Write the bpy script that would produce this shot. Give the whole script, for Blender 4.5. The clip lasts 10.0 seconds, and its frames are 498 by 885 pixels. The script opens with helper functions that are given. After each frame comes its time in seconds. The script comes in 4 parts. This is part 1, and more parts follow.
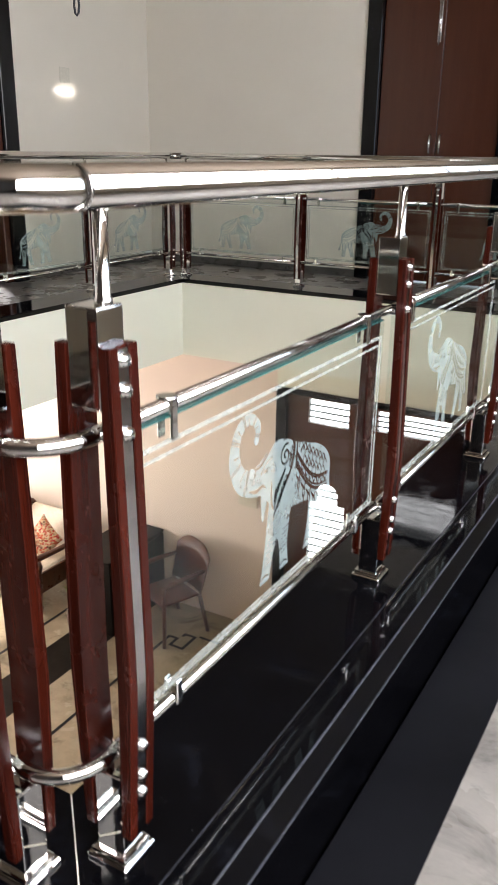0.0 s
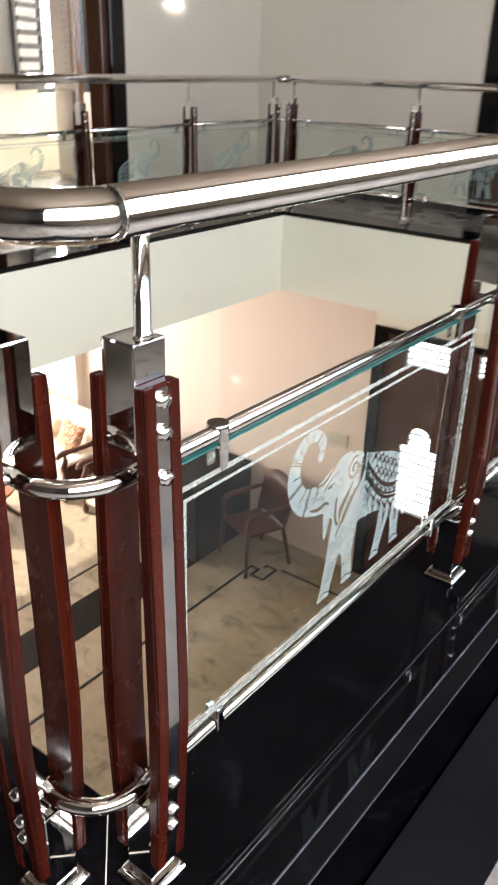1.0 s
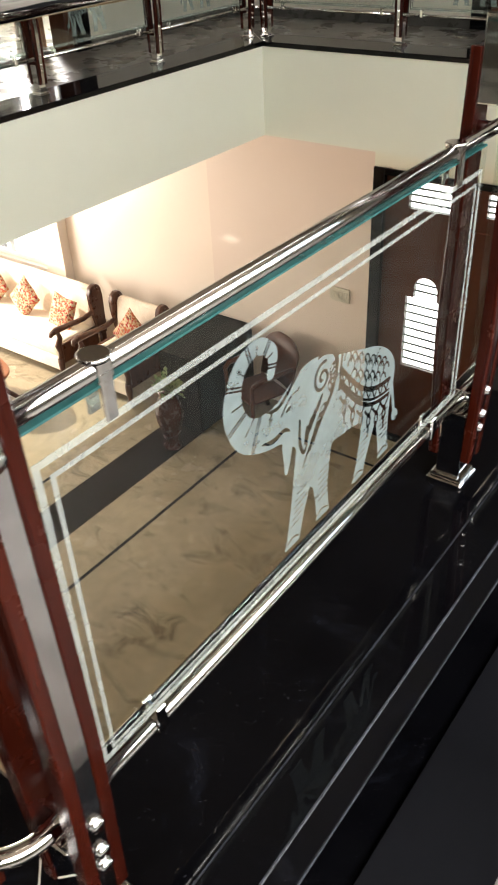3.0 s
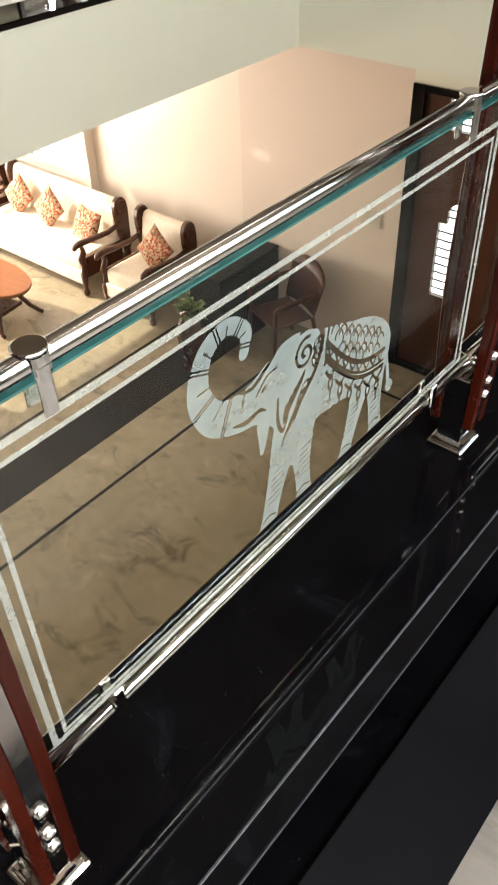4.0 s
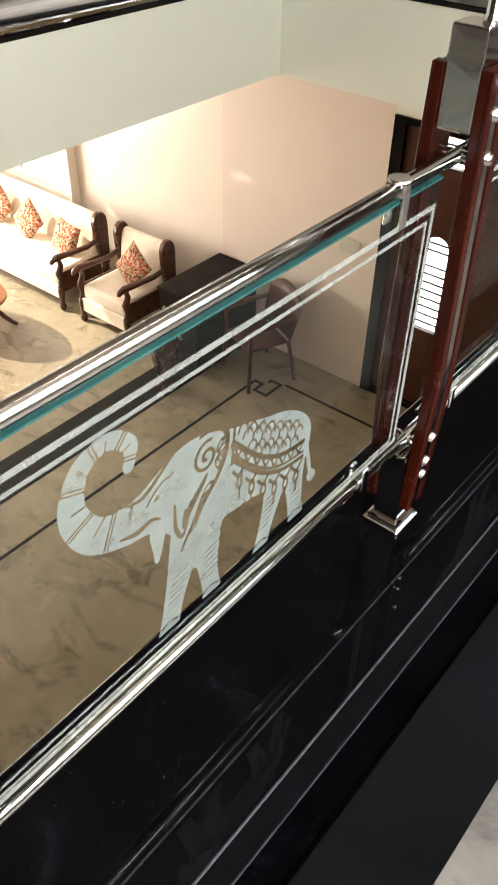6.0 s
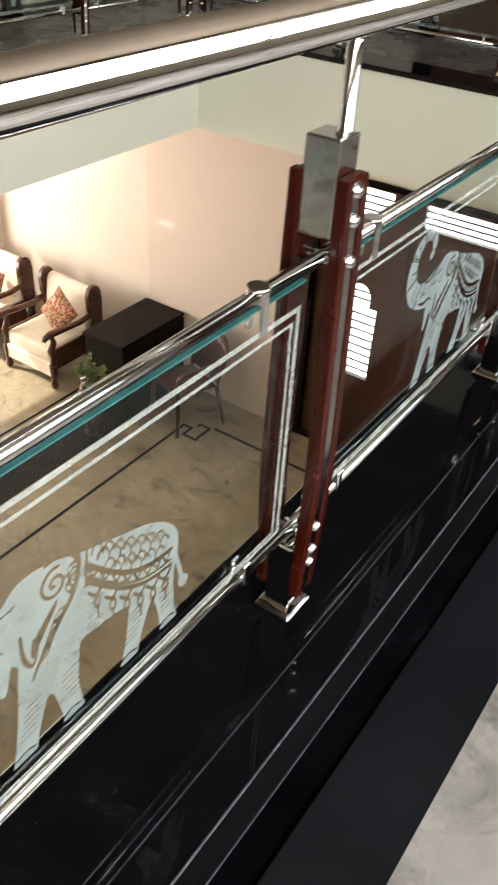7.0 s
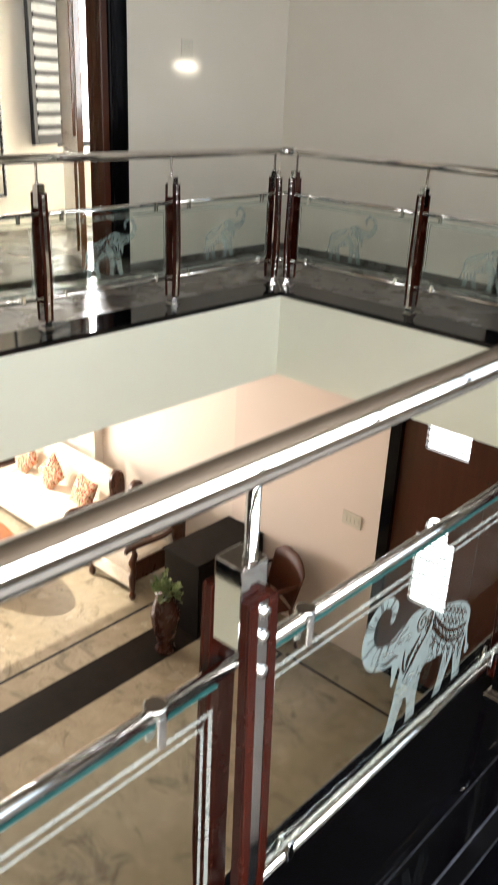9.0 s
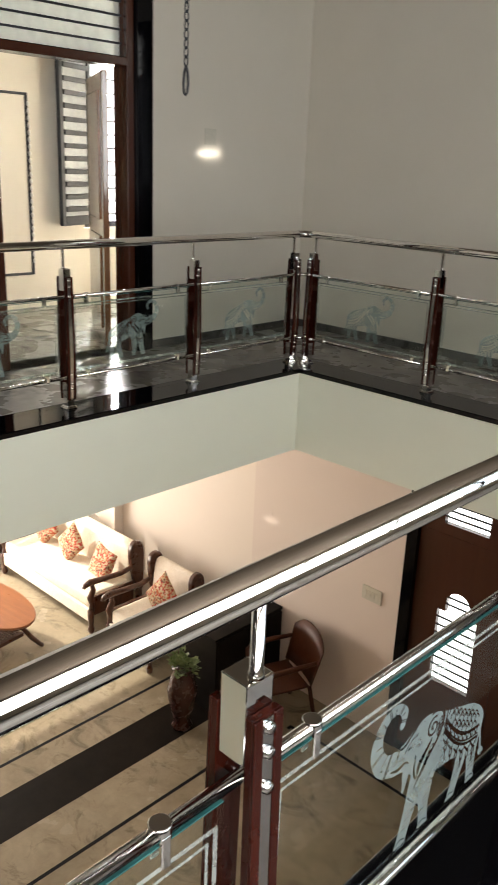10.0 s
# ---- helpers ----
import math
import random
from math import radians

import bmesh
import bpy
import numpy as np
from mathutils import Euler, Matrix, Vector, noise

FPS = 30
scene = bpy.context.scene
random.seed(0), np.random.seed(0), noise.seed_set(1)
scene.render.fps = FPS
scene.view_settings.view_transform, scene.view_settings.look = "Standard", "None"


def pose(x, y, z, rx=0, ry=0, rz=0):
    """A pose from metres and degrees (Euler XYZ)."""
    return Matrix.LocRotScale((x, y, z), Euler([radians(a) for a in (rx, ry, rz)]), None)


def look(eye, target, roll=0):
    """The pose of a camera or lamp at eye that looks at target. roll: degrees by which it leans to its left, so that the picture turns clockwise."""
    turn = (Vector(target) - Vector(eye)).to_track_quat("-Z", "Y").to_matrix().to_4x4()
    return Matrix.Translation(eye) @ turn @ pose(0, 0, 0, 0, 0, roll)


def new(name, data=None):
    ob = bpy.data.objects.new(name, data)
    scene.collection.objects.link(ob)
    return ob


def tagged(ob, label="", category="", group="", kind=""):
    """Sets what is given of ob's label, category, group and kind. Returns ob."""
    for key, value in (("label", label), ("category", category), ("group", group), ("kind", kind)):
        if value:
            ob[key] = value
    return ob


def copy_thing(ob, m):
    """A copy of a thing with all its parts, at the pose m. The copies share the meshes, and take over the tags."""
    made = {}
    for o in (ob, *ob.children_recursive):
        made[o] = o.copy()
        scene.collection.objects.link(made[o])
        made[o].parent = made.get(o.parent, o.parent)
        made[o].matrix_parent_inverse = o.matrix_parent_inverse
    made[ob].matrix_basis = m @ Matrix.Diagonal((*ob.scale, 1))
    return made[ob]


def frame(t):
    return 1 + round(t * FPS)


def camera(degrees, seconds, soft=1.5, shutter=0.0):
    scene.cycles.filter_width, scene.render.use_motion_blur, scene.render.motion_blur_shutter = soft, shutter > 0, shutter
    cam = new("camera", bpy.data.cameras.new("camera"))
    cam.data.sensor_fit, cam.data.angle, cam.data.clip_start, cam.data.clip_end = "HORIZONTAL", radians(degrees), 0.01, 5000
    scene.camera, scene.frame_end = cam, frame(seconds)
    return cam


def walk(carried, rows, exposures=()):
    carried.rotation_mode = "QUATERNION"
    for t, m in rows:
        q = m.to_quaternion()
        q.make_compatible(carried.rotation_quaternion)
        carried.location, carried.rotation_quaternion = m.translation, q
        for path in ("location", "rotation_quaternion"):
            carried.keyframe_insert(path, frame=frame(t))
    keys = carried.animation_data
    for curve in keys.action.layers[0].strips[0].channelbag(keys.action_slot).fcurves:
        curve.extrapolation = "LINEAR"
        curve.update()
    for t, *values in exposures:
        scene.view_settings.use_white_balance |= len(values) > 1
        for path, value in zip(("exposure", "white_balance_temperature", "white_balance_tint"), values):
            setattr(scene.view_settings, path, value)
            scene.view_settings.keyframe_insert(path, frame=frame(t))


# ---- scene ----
cam = camera(34.1, 10.0, 1.5, 0.5)
PATH = [
    (0, (0.008, 0.0, 0.879), (-0.923, 1.637, 0.205), 0.8),
    (0.5, (-0.007, 0.057, 0.952), (-0.999, 1.625, 0.207), -1.1),
    (1, (-0.025, 0.126, 0.956), (-1.108, 1.574, 0.102), 1.7),
    (1.5, (-0.055, 0.184, 0.902), (-1.244, 1.484, -0.045), 0.5),
    (2, (-0.08, 0.222, 0.877), (-1.285, 1.471, -0.118), -0.3),
    (2.5, (-0.117, 0.313, 0.882), (-1.238, 1.543, -0.227), -1.4),
    (3, (-0.123, 0.388, 0.885), (-1.125, 1.678, -0.269), -2.9),
    (4.5, (-0.13, 0.507, 0.906), (-1.1, 1.618, -0.445), -1.3),
    (5, (-0.121, 0.539, 0.907), (-1.069, 1.683, -0.432), -0.1),
    (6.5, (-0.138, 0.636, 0.95), (-1.081, 1.88, -0.3), 2.7),
    (7, (-0.115, 0.689, 0.972), (-0.981, 2.026, -0.237), 3.7),
    (7.5, (-0.103, 0.741, 0.974), (-0.966, 2.112, -0.199), 2.8),
    (8, (-0.076, 0.801, 1.005), (-1.042, 2.138, -0.126), 3.4),
    (8.5, (-0.044, 0.845, 1.091), (-1.177, 2.17, 0.112), 3.4),
    (9, (-0.03, 0.874, 1.174), (-1.251, 2.241, 0.374), 2.7),
    (9.5, (-0.02, 0.885, 1.222), (-1.258, 2.309, 0.56), 1.6),
    (10, (-0.017, 0.878, 1.232), (-1.321, 2.248, 0.583), 2.4),
]
walk(cam, [(t, look(eye, target, roll)) for t, eye, target, roll in PATH], ((0.0, 1.06, 6220, 14), (1.0, 1.06, 6220, 14), (2.0, 0.84, 6220, 13), (2.5, 0.80, 6450, 10), (4.5, 0.82, 6750, 10), (6.5, 0.86, 6550, 10), (7.5, 1.0, 6450, 10), (8.5, 1.14, 6400, 10), (9.0, 0.97, 6350, 10), (10.0, 0.42, 6500, 10)))

# ---- plan: levels and lines, in metres ----
F_UP, P_TOP, F_LOW, CEIL_UP, CEIL_LOW = -0.05, 0.075, -3.565, 2.85, -0.445
VX0, VX1, VY0, VY1 = -3.112, -0.607, 0.623, 4.546          # the void
RX0, RX1, RY0, RY1 = -3.262, -0.50, 0.5125, 4.6975           # the railing's lines
WX0, WX1, WY0, WY1 = -4.50, 1.50, -2.20, 6.10              # the upper hall
LX0, LX1, LY0, LY1 = -9.40, 0.60, -1.60, 6.117             # the hall below

# ---- world and lights ----
world = bpy.data.worlds.new("sky_world")
scene.world = world
world.use_nodes = True
wn = world.node_tree
sky = wn.nodes.new("ShaderNodeTexSky")
sky.sky_type = "NISHITA"
sky.sun_disc = False
sky.sun_elevation = radians(33)
sky.sun_rotation = radians(-82)
bg = wn.nodes["Background"]
bg.inputs[1].default_value = 0.12
wn.links.new(sky.outputs[0], bg.inputs[0])

sun_lamp = bpy.data.lights.new("sun", "SUN")
sun_lamp.energy, sun_lamp.angle, sun_lamp.color = 5.0, radians(0.6), (1.0, 0.91, 0.76)
sun = new("sun", sun_lamp)
sun.matrix_world = look((-20, 3, 9), (-20 + 10, 3 + 3.0, 9 - 6.8))


def window_light(name, x, y, z, target, w, h, power, colour=(1.0, 0.97, 0.92)):
    """Daylight that enters by a window's opening."""
    la = bpy.data.lights.new(name, "AREA")
    la.shape, la.size, la.size_y, la.energy, la.color = "RECTANGLE", w, h, power, colour
    ob = new(name, la)
    ob.matrix_world = look((x, y, z), target)
    return ob


window_light("daylight_corridor", WX1 + 0.3, 1.4, 1.62, (0, 2.1, 1.62), 5.6, 1.65, 205, (1.0, 0.96, 0.93))
# the hall's lamp stands at an unseen opening added in the west wall
window_light("daylight_hall_below", -9.3, 3.8, F_LOW + 1.2, (0, 4.2, F_LOW + 1.05), 2.9, 1.8, 212, (1.0, 0.885, 0.77))
window_light("daylight_side_room", -6.68, 5.5, 1.37, (-4.5, 3.9, 1.0), 0.7, 1.5, 300)

# ---- materials ----
def mat(name):
    m = bpy.data.materials.new(name)
    m.use_nodes = True
    return m, m.node_tree, m.node_tree.nodes["Principled BSDF"]


def ramp(nt, fac, stops):
    r = nt.nodes.new("ShaderNodeValToRGB")
    while len(r.color_ramp.elements) < len(stops):
        r.color_ramp.elements.new(0.5)
    for el, (p, c) in zip(r.color_ramp.elements, stops):
        el.position, el.color = p, (*c, 1)
    nt.links.new(fac, r.inputs[0])
    return r.outputs[0]


def tex_noise(nt, scale, detail=4.0, rough=0.55, stretch=(1, 1, 1), distort=0.0, space="Object"):
    co = nt.nodes.new("ShaderNodeTexCoord")
    mp = nt.nodes.new("ShaderNodeMapping")
    mp.inputs["Scale"].default_value = stretch
    nt.links.new(co.outputs[space], mp.inputs[0])
    n = nt.nodes.new("ShaderNodeTexNoise")
    n.inputs["Scale"].default_value = scale
    n.inputs["Detail"].default_value = detail
    n.inputs["Roughness"].default_value = rough
    n.inputs["Distortion"].default_value = distort
    nt.links.new(mp.outputs[0], n.inputs["Vector"])
    return n.outputs["Fac"]


def bump(nt, p, height, strength, dist=0.002):
    b = nt.nodes.new("ShaderNodeBump")
    b.inputs["Strength"].default_value = strength
    b.inputs["Distance"].default_value = dist
    nt.links.new(height, b.inputs["Height"])
    nt.links.new(b.outputs[0], p.inputs["Normal"])


def mixed(nt, fac, a, b, mode="MIX"):
    m = nt.nodes.new("ShaderNodeMix")
    m.data_type, m.blend_type = "RGBA", mode
    for sock, v in ((m.inputs[0], fac), (m.inputs[6], a), (m.inputs[7], b)):
        if hasattr(v, "is_linked"):
            nt.links.new(v, sock)
        else:
            sock.default_value = v if isinstance(v, float) else (*v, 1)
    return m.outputs[2]


def surface(name, dark, light, scale, rough, metal=0.0, stretch=(1, 1, 1), rough_var=0.08, bump_s=0.0, bump_scale=None, distort=0.0, coat=0.0, spec=0.5, grain_low=0.88):
    """Two scales of colour variation, uneven gloss, fine relief."""
    m, nt, p = mat(name)
    big = tex_noise(nt, scale, 5, 0.6, stretch, distort)
    fine = tex_noise(nt, scale * 9, 3, 0.6, stretch)
    col = ramp(nt, big, ((0.3, dark), (0.7, light)))
    grain = ramp(nt, fine, ((0.3, (grain_low,) * 3), (0.7, (1, 1, 1))))
    nt.links.new(mixed(nt, 1.0, col, grain, "MULTIPLY"), p.inputs["Base Color"])
    rr = ramp(nt, tex_noise(nt, scale * 2.3, 4, 0.6), ((0.3, (max(rough - rough_var, 0.01),) * 3), (0.7, (rough + rough_var,) * 3)))
    nt.links.new(rr, p.inputs["Roughness"])
    p.inputs["Metallic"].default_value = metal
    p.inputs["Coat Weight"].default_value = coat
    p.inputs["Coat Roughness"].default_value = 0.08
    p.inputs["Specular IOR Level"].default_value = spec
    if bump_s:
        bump(nt, p, tex_noise(nt, bump_scale or scale * 12, 4, 0.6, stretch), bump_s)
    return m


WALL = surface("cream_wall_paint", (0.665, 0.61, 0.515), (0.685, 0.63, 0.53), 0.35, 0.3, rough_var=0.0, bump_s=0.03, bump_scale=60, grain_low=0.975)
FASCIA = surface("pale_green_cream_paint", (0.735, 0.742, 0.63), (0.755, 0.762, 0.65), 0.35, 0.4, rough_var=0.0, bump_s=0.03, bump_scale=60, grain_low=0.975)
LOWWALL = surface("warm_cream_wall_paint", (0.765, 0.675, 0.585), (0.775, 0.685, 0.595), 0.35, 0.28, rough_var=0.0, bump_s=0.03, bump_scale=60, grain_low=0.985)
# slightly darker and pinker than LOWWALL, for the stretch beside the front door
PINKWALL = surface("pinkish_cream_wall", (0.715, 0.61, 0.535), (0.725, 0.62, 0.545), 0.35, 0.28, rough_var=0.0, bump_s=0.03, bump_scale=60, grain_low=0.985)
CEIL = surface("white_ceiling_paint", (0.72, 0.70, 0.66), (0.77, 0.75, 0.71), 0.8, 0.8)
ROOF = surface("brown_boarded_ceiling", (0.15, 0.115, 0.082), (0.20, 0.155, 0.112), 1.2, 0.7)
WOOD = surface("dark_red_polished_wood", (0.012, 0.0017, 0.0009), (0.040, 0.0056, 0.0021), 7, 0.25, stretch=(6, 6, 0.5), rough_var=0.05, bump_s=0.05, bump_scale=60, spec=0.2)
DOORWOOD = surface("brown_polished_door_wood", (0.050, 0.0145, 0.0072), (0.062, 0.0182, 0.009), 3, 0.24, stretch=(6, 6, 0.5), rough_var=0.02, bump_s=0.03, coat=0.1, grain_low=0.94)
CARVED = surface("dark_carved_sofa_wood", (0.045, 0.014, 0.007), (0.10, 0.034, 0.016), 6, 0.32, stretch=(3, 3, 1), bump_s=0.1, coat=0.2)
TABLEWOOD = surface("orange_varnished_wood", (0.21, 0.070, 0.020), (0.28, 0.098, 0.030), 3, 0.35, stretch=(0.6, 5, 1), coat=0.2)
PLASTIC = surface("brown_moulded_plastic", (0.060, 0.020, 0.009), (0.085, 0.029, 0.014), 6, 0.42, spec=0.2)
FABRIC = surface("cream_patterned_upholstery", (0.78, 0.68, 0.55), (0.88, 0.80, 0.68), 14, 0.95, bump_s=0.4, bump_scale=220, distort=1.2, spec=0.1)
LEAF = surface("variegated_green_leaf", (0.07, 0.13, 0.03), (0.36, 0.42, 0.20), 22, 0.5)
TEAK = surface("polished_carved_teak", (0.20, 0.085, 0.038), (0.28, 0.125, 0.06), 3, 0.14, stretch=(5, 5, 0.5), coat=0.5)
POT = surface("dark_red_glazed_pot", (0.03, 0.012, 0.010), (0.07, 0.024, 0.016), 6, 0.25)
SWITCH = surface("ivory_switch_plastic", (0.60, 0.56, 0.46), (0.64, 0.60, 0.50), 8, 0.4)
IRON = surface("black_painted_iron", (0.015, 0.016, 0.02), (0.03, 0.032, 0.038), 12, 0.45)
BLACKBOX = surface("black_laminate", (0.006, 0.0045, 0.004), (0.011, 0.009, 0.007), 4, 0.45, spec=0.07)
# grey that stands in for light between the shutter's slats
SHUTTERLIGHT = surface("grey_louvre_light", (0.30, 0.32, 0.33), (0.42, 0.44, 0.45), 6, 0.2)
# invented dark finish for the unseen south wall, so the steel reflects dark
DARKREFLECT = surface("dark_reflection_wall", (0.022, 0.015, 0.011), (0.042, 0.029, 0.021), 2, 0.5, stretch=(5, 5, 0.5))


def steel(name, base, rough):
    m, nt, p = mat(name)
    p.inputs["Metallic"].default_value = 1.0
    col = ramp(nt, tex_noise(nt, 9, 3), ((0.3, tuple(c * 0.93 for c in base)), (0.7, base)))
    nt.links.new(col, p.inputs["Base Color"])
    r = ramp(nt, tex_noise(nt, 38, 5, 0.7), ((0.35, (rough * 0.6,) * 3), (0.75, (rough * 1.6,) * 3)))
    nt.links.new(r, p.inputs["Roughness"])
    return m


CHROME = steel("polished_stainless_steel", (0.80, 0.78, 0.75), 0.05)
FLATSTEEL = steel("dull_steel_flat", (0.48, 0.46, 0.45), 0.12)
RAILSTEEL = steel("polished_rail_steel", (0.84, 0.83, 0.81), 0.13)
BRUSHED = steel("satin_stainless_steel", (0.62, 0.60, 0.57), 0.22)


def granite():
    m, nt, p = mat("black_polished_granite")
    cloud = tex_noise(nt, 5, 5, 0.65)
    speck = tex_noise(nt, 420, 2, 0.5)
    col = ramp(nt, cloud, ((0.35, (0.001, 0.001, 0.0014)), (0.75, (0.003, 0.003, 0.0038))))
    sp = ramp(nt, speck, ((0.70, (0, 0, 0)), (0.80, (0.035, 0.036, 0.042))))
    smear = ramp(nt, tex_noise(nt, 7, 9, 0.8, (1, 1, 1), 0.6), ((0.56, (0, 0, 0)), (0.80, (0.010, 0.0115, 0.017))))
    sp = mixed(nt, 1.0, sp, smear, "ADD")
    nt.links.new(mixed(nt, 1.0, col, sp, "ADD"), p.inputs["Base Color"])
    dust = ramp(nt, tex_noise(nt, 16, 6, 0.7, (1, 1, 1), 1.5), ((0.45, (0.03,) * 3), (0.75, (0.14,) * 3)))
    nt.links.new(dust, p.inputs["Roughness"])
    p.inputs["Specular IOR Level"].default_value = 0.2
    bump(nt, p, tex_noise(nt, 30, 3), 0.02, 0.001)
    return m


GRANITE = granite()


def marble(name, base, pale, vein, scale, rough, amount=0.5):
    m, nt, p = mat(name)
    cloud = ramp(nt, tex_noise(nt, scale, 7, 0.6, (1, 1, 1), 0.8), ((0.3, base), (0.65, pale)))
    blot = ramp(nt, tex_noise(nt, scale * 2.0, 9, 0.68, (1.0, 1.5, 1), 0.9), ((amount, (0, 0, 0)), (amount + 0.20, (0.9,) * 3)))
    fine = ramp(nt, tex_noise(nt, scale * 8, 6, 0.7, (1, 1, 1), 0.5), ((0.35, (0.86,) * 3), (0.65, (1, 1, 1))))
    nt.links.new(mixed(nt, 1.0, mixed(nt, blot, cloud, vein), fine, "MULTIPLY"), p.inputs["Base Color"])
    r = ramp(nt, tex_noise(nt, scale * 3, 4), ((0.3, (rough * 0.7,) * 3), (0.7, (rough * 1.5,) * 3)))
    nt.links.new(r, p.inputs["Roughness"])
    p.inputs["Specular IOR Level"].default_value = 0.3
    return m


LOWMARBLE = marble("beige_veined_marble", (0.275, 0.227, 0.155), (0.375, 0.316, 0.224), (0.085, 0.066, 0.042), 1.3, 0.2, 0.53)
UPMARBLE = marble("grey_veined_marble", (0.19, 0.174, 0.156), (0.28, 0.26, 0.234), (0.050, 0.047, 0.043), 1.5, 0.26, 0.50)
DARKSTONE = surface("dark_brown_stone_band", (0.007, 0.005, 0.0035), (0.013, 0.009, 0.0065), 5, 0.45, spec=0.06)
BLACKSTONE = surface("black_border_stone", (0.0035, 0.0037, 0.0048), (0.008, 0.0084, 0.0105), 3, 0.36, bump_s=0.04, spec=0.12)

SKIRT = surface("grey_skirting_stone", (0.05, 0.047, 0.042), (0.09, 0.085, 0.076), 6, 0.3)


def clear_glass(name, tint, gloss=1.0):
    m, nt, p = mat(name)
    nt.nodes.remove(p)
    tr, gl = nt.nodes.new("ShaderNodeBsdfTransparent"), nt.nodes.new("ShaderNodeBsdfGlossy")
    tr.inputs[0].default_value = (*tint, 1)
    gl.inputs["Roughness"].default_value = 0.015
    lw = nt.nodes.new("ShaderNodeLayerWeight")
    lw.inputs["Blend"].default_value = 0.5
    pw, sc = nt.nodes.new("ShaderNodeMath"), nt.nodes.new("ShaderNodeMath")
    pw.operation, pw.inputs[1].default_value = "POWER", 4.0
    sc.operation, sc.inputs[1].default_value, sc.inputs[2].default_value = "MULTIPLY_ADD", 0.38 * gloss, 0.024 * gloss
    nt.links.new(lw.outputs["Facing"], pw.inputs[0])
    nt.links.new(pw.outputs[0], sc.inputs[0])
    mx = nt.nodes.new("ShaderNodeMixShader")
    nt.links.new(sc.outputs[0], mx.inputs[0])
    nt.links.new(tr.outputs[0], mx.inputs[1])
    nt.links.new(gl.outputs[0], mx.inputs[2])
    nt.links.new(mx.outputs[0], nt.nodes["Material Output"].inputs[0])
    return m


GLASS = clear_glass("clear_railing_glass", (0.95, 0.975, 0.96))
WINGLASS = clear_glass("window_glass", (0.97, 0.98, 0.98))
m, nt, p = mat("green_glass_edge")
GLASSEDGE = m
p.inputs["Base Color"].default_value = (0.03, 0.16, 0.145, 1)
p.inputs["Roughness"].default_value = 0.12
nt.links.new(ramp(nt, tex_noise(nt, 20), ((0.3, (0.015, 0.062, 0.060)), (0.7, (0.03, 0.105, 0.100)))), p.inputs["Base Color"])


def etched(name, solid, tone, spread=0.08):
    m, nt, p = mat(name)
    df, tl, tr = (nt.nodes.new(k) for k in ("ShaderNodeBsdfDiffuse", "ShaderNodeBsdfTranslucent", "ShaderNodeBsdfTransparent"))
    df.inputs[0].default_value = (*tone, 1)
    tl.inputs[0].default_value = (*tone, 1)
    tr.inputs[0].default_value = (0.93, 0.98, 0.97, 1)
    a, b = nt.nodes.new("ShaderNodeMixShader"), nt.nodes.new("ShaderNodeMixShader")
    a.inputs[0].default_value = 0.45
    nt.links.new(df.outputs[0], a.inputs[1])
    nt.links.new(tl.outputs[0], a.inputs[2])
    cover = ramp(nt, tex_noise(nt, 14, 6, 0.65), ((0.3, (solid - spread,) * 3), (0.7, (min(solid + spread, 0.97),) * 3)))
    nt.links.new(cover, b.inputs[0])
    nt.links.new(tr.outputs[0], b.inputs[1])
    nt.links.new(a.outputs[0], b.inputs[2])
    nt.nodes.remove(p)
    nt.links.new(b.outputs[0], nt.nodes["Material Output"].inputs[0])
    return m


ETCH = etched("sandblasted_glass", 0.44, (0.43, 0.52, 0.52), 0.09)
ETCHLINE = etched("sandblasted_border", 0.36, (0.54, 0.55, 0.52))
FROST = etched("frosted_fanlight_glass", 0.88, (0.86, 0.86, 0.80))


def glow(name, colour, strength):
    m, nt, p = mat(name)
    p.inputs["Base Color"].default_value = (0, 0, 0, 1)
    p.inputs["Emission Color"].default_value = (*colour, 1)
    p.inputs["Emission Strength"].default_value = strength
    return m


DAYLIGHT = glow("bright_outdoor_haze", (1.0, 0.98, 0.94), 2.6)
SKYGLOW = glow("pale_blue_sky_haze", (0.76, 0.88, 1.0), 2.4)
# pale mottled colour paints in the broken highlights along the kerb's edges
ARRIS = surface("granite_edge_highlight", (0.012, 0.013, 0.018), (0.075, 0.080, 0.105), 30, 0.5, bump_s=0.3, bump_scale=200, grain_low=0.3)


def cushion_cloth():
    m, nt, p = mat("red_and_cream_printed_cloth")
    co = nt.nodes.new("ShaderNodeTexCoord")
    v = nt.nodes.new("ShaderNodeTexVoronoi")
    v.inputs["Scale"].default_value = 44
    nt.links.new(co.outputs["Object"], v.inputs["Vector"])
    blob = ramp(nt, v.outputs["Distance"], ((0.50, (1, 1, 1)), (0.60, (0, 0, 0))))
    bw = nt.nodes.new("ShaderNodeSeparateColor")
    nt.links.new(v.outputs["Color"], bw.inputs[0])
    col = ramp(nt, bw.outputs[0], ((0.2, (0.34, 0.02, 0.02)), (0.42, (0.62, 0.50, 0.35)), (0.62, (0.10, 0.03, 0.02)), (0.8, (0.40, 0.09, 0.035))))
    nt.links.new(mixed(nt, blob, (0.46, 0.34, 0.20), col), p.inputs["Base Color"])
    p.inputs["Roughness"].default_value = 0.9
    bump(nt, p, tex_noise(nt, 260, 3), 0.3)
    return m


CUSHION = cushion_cloth()

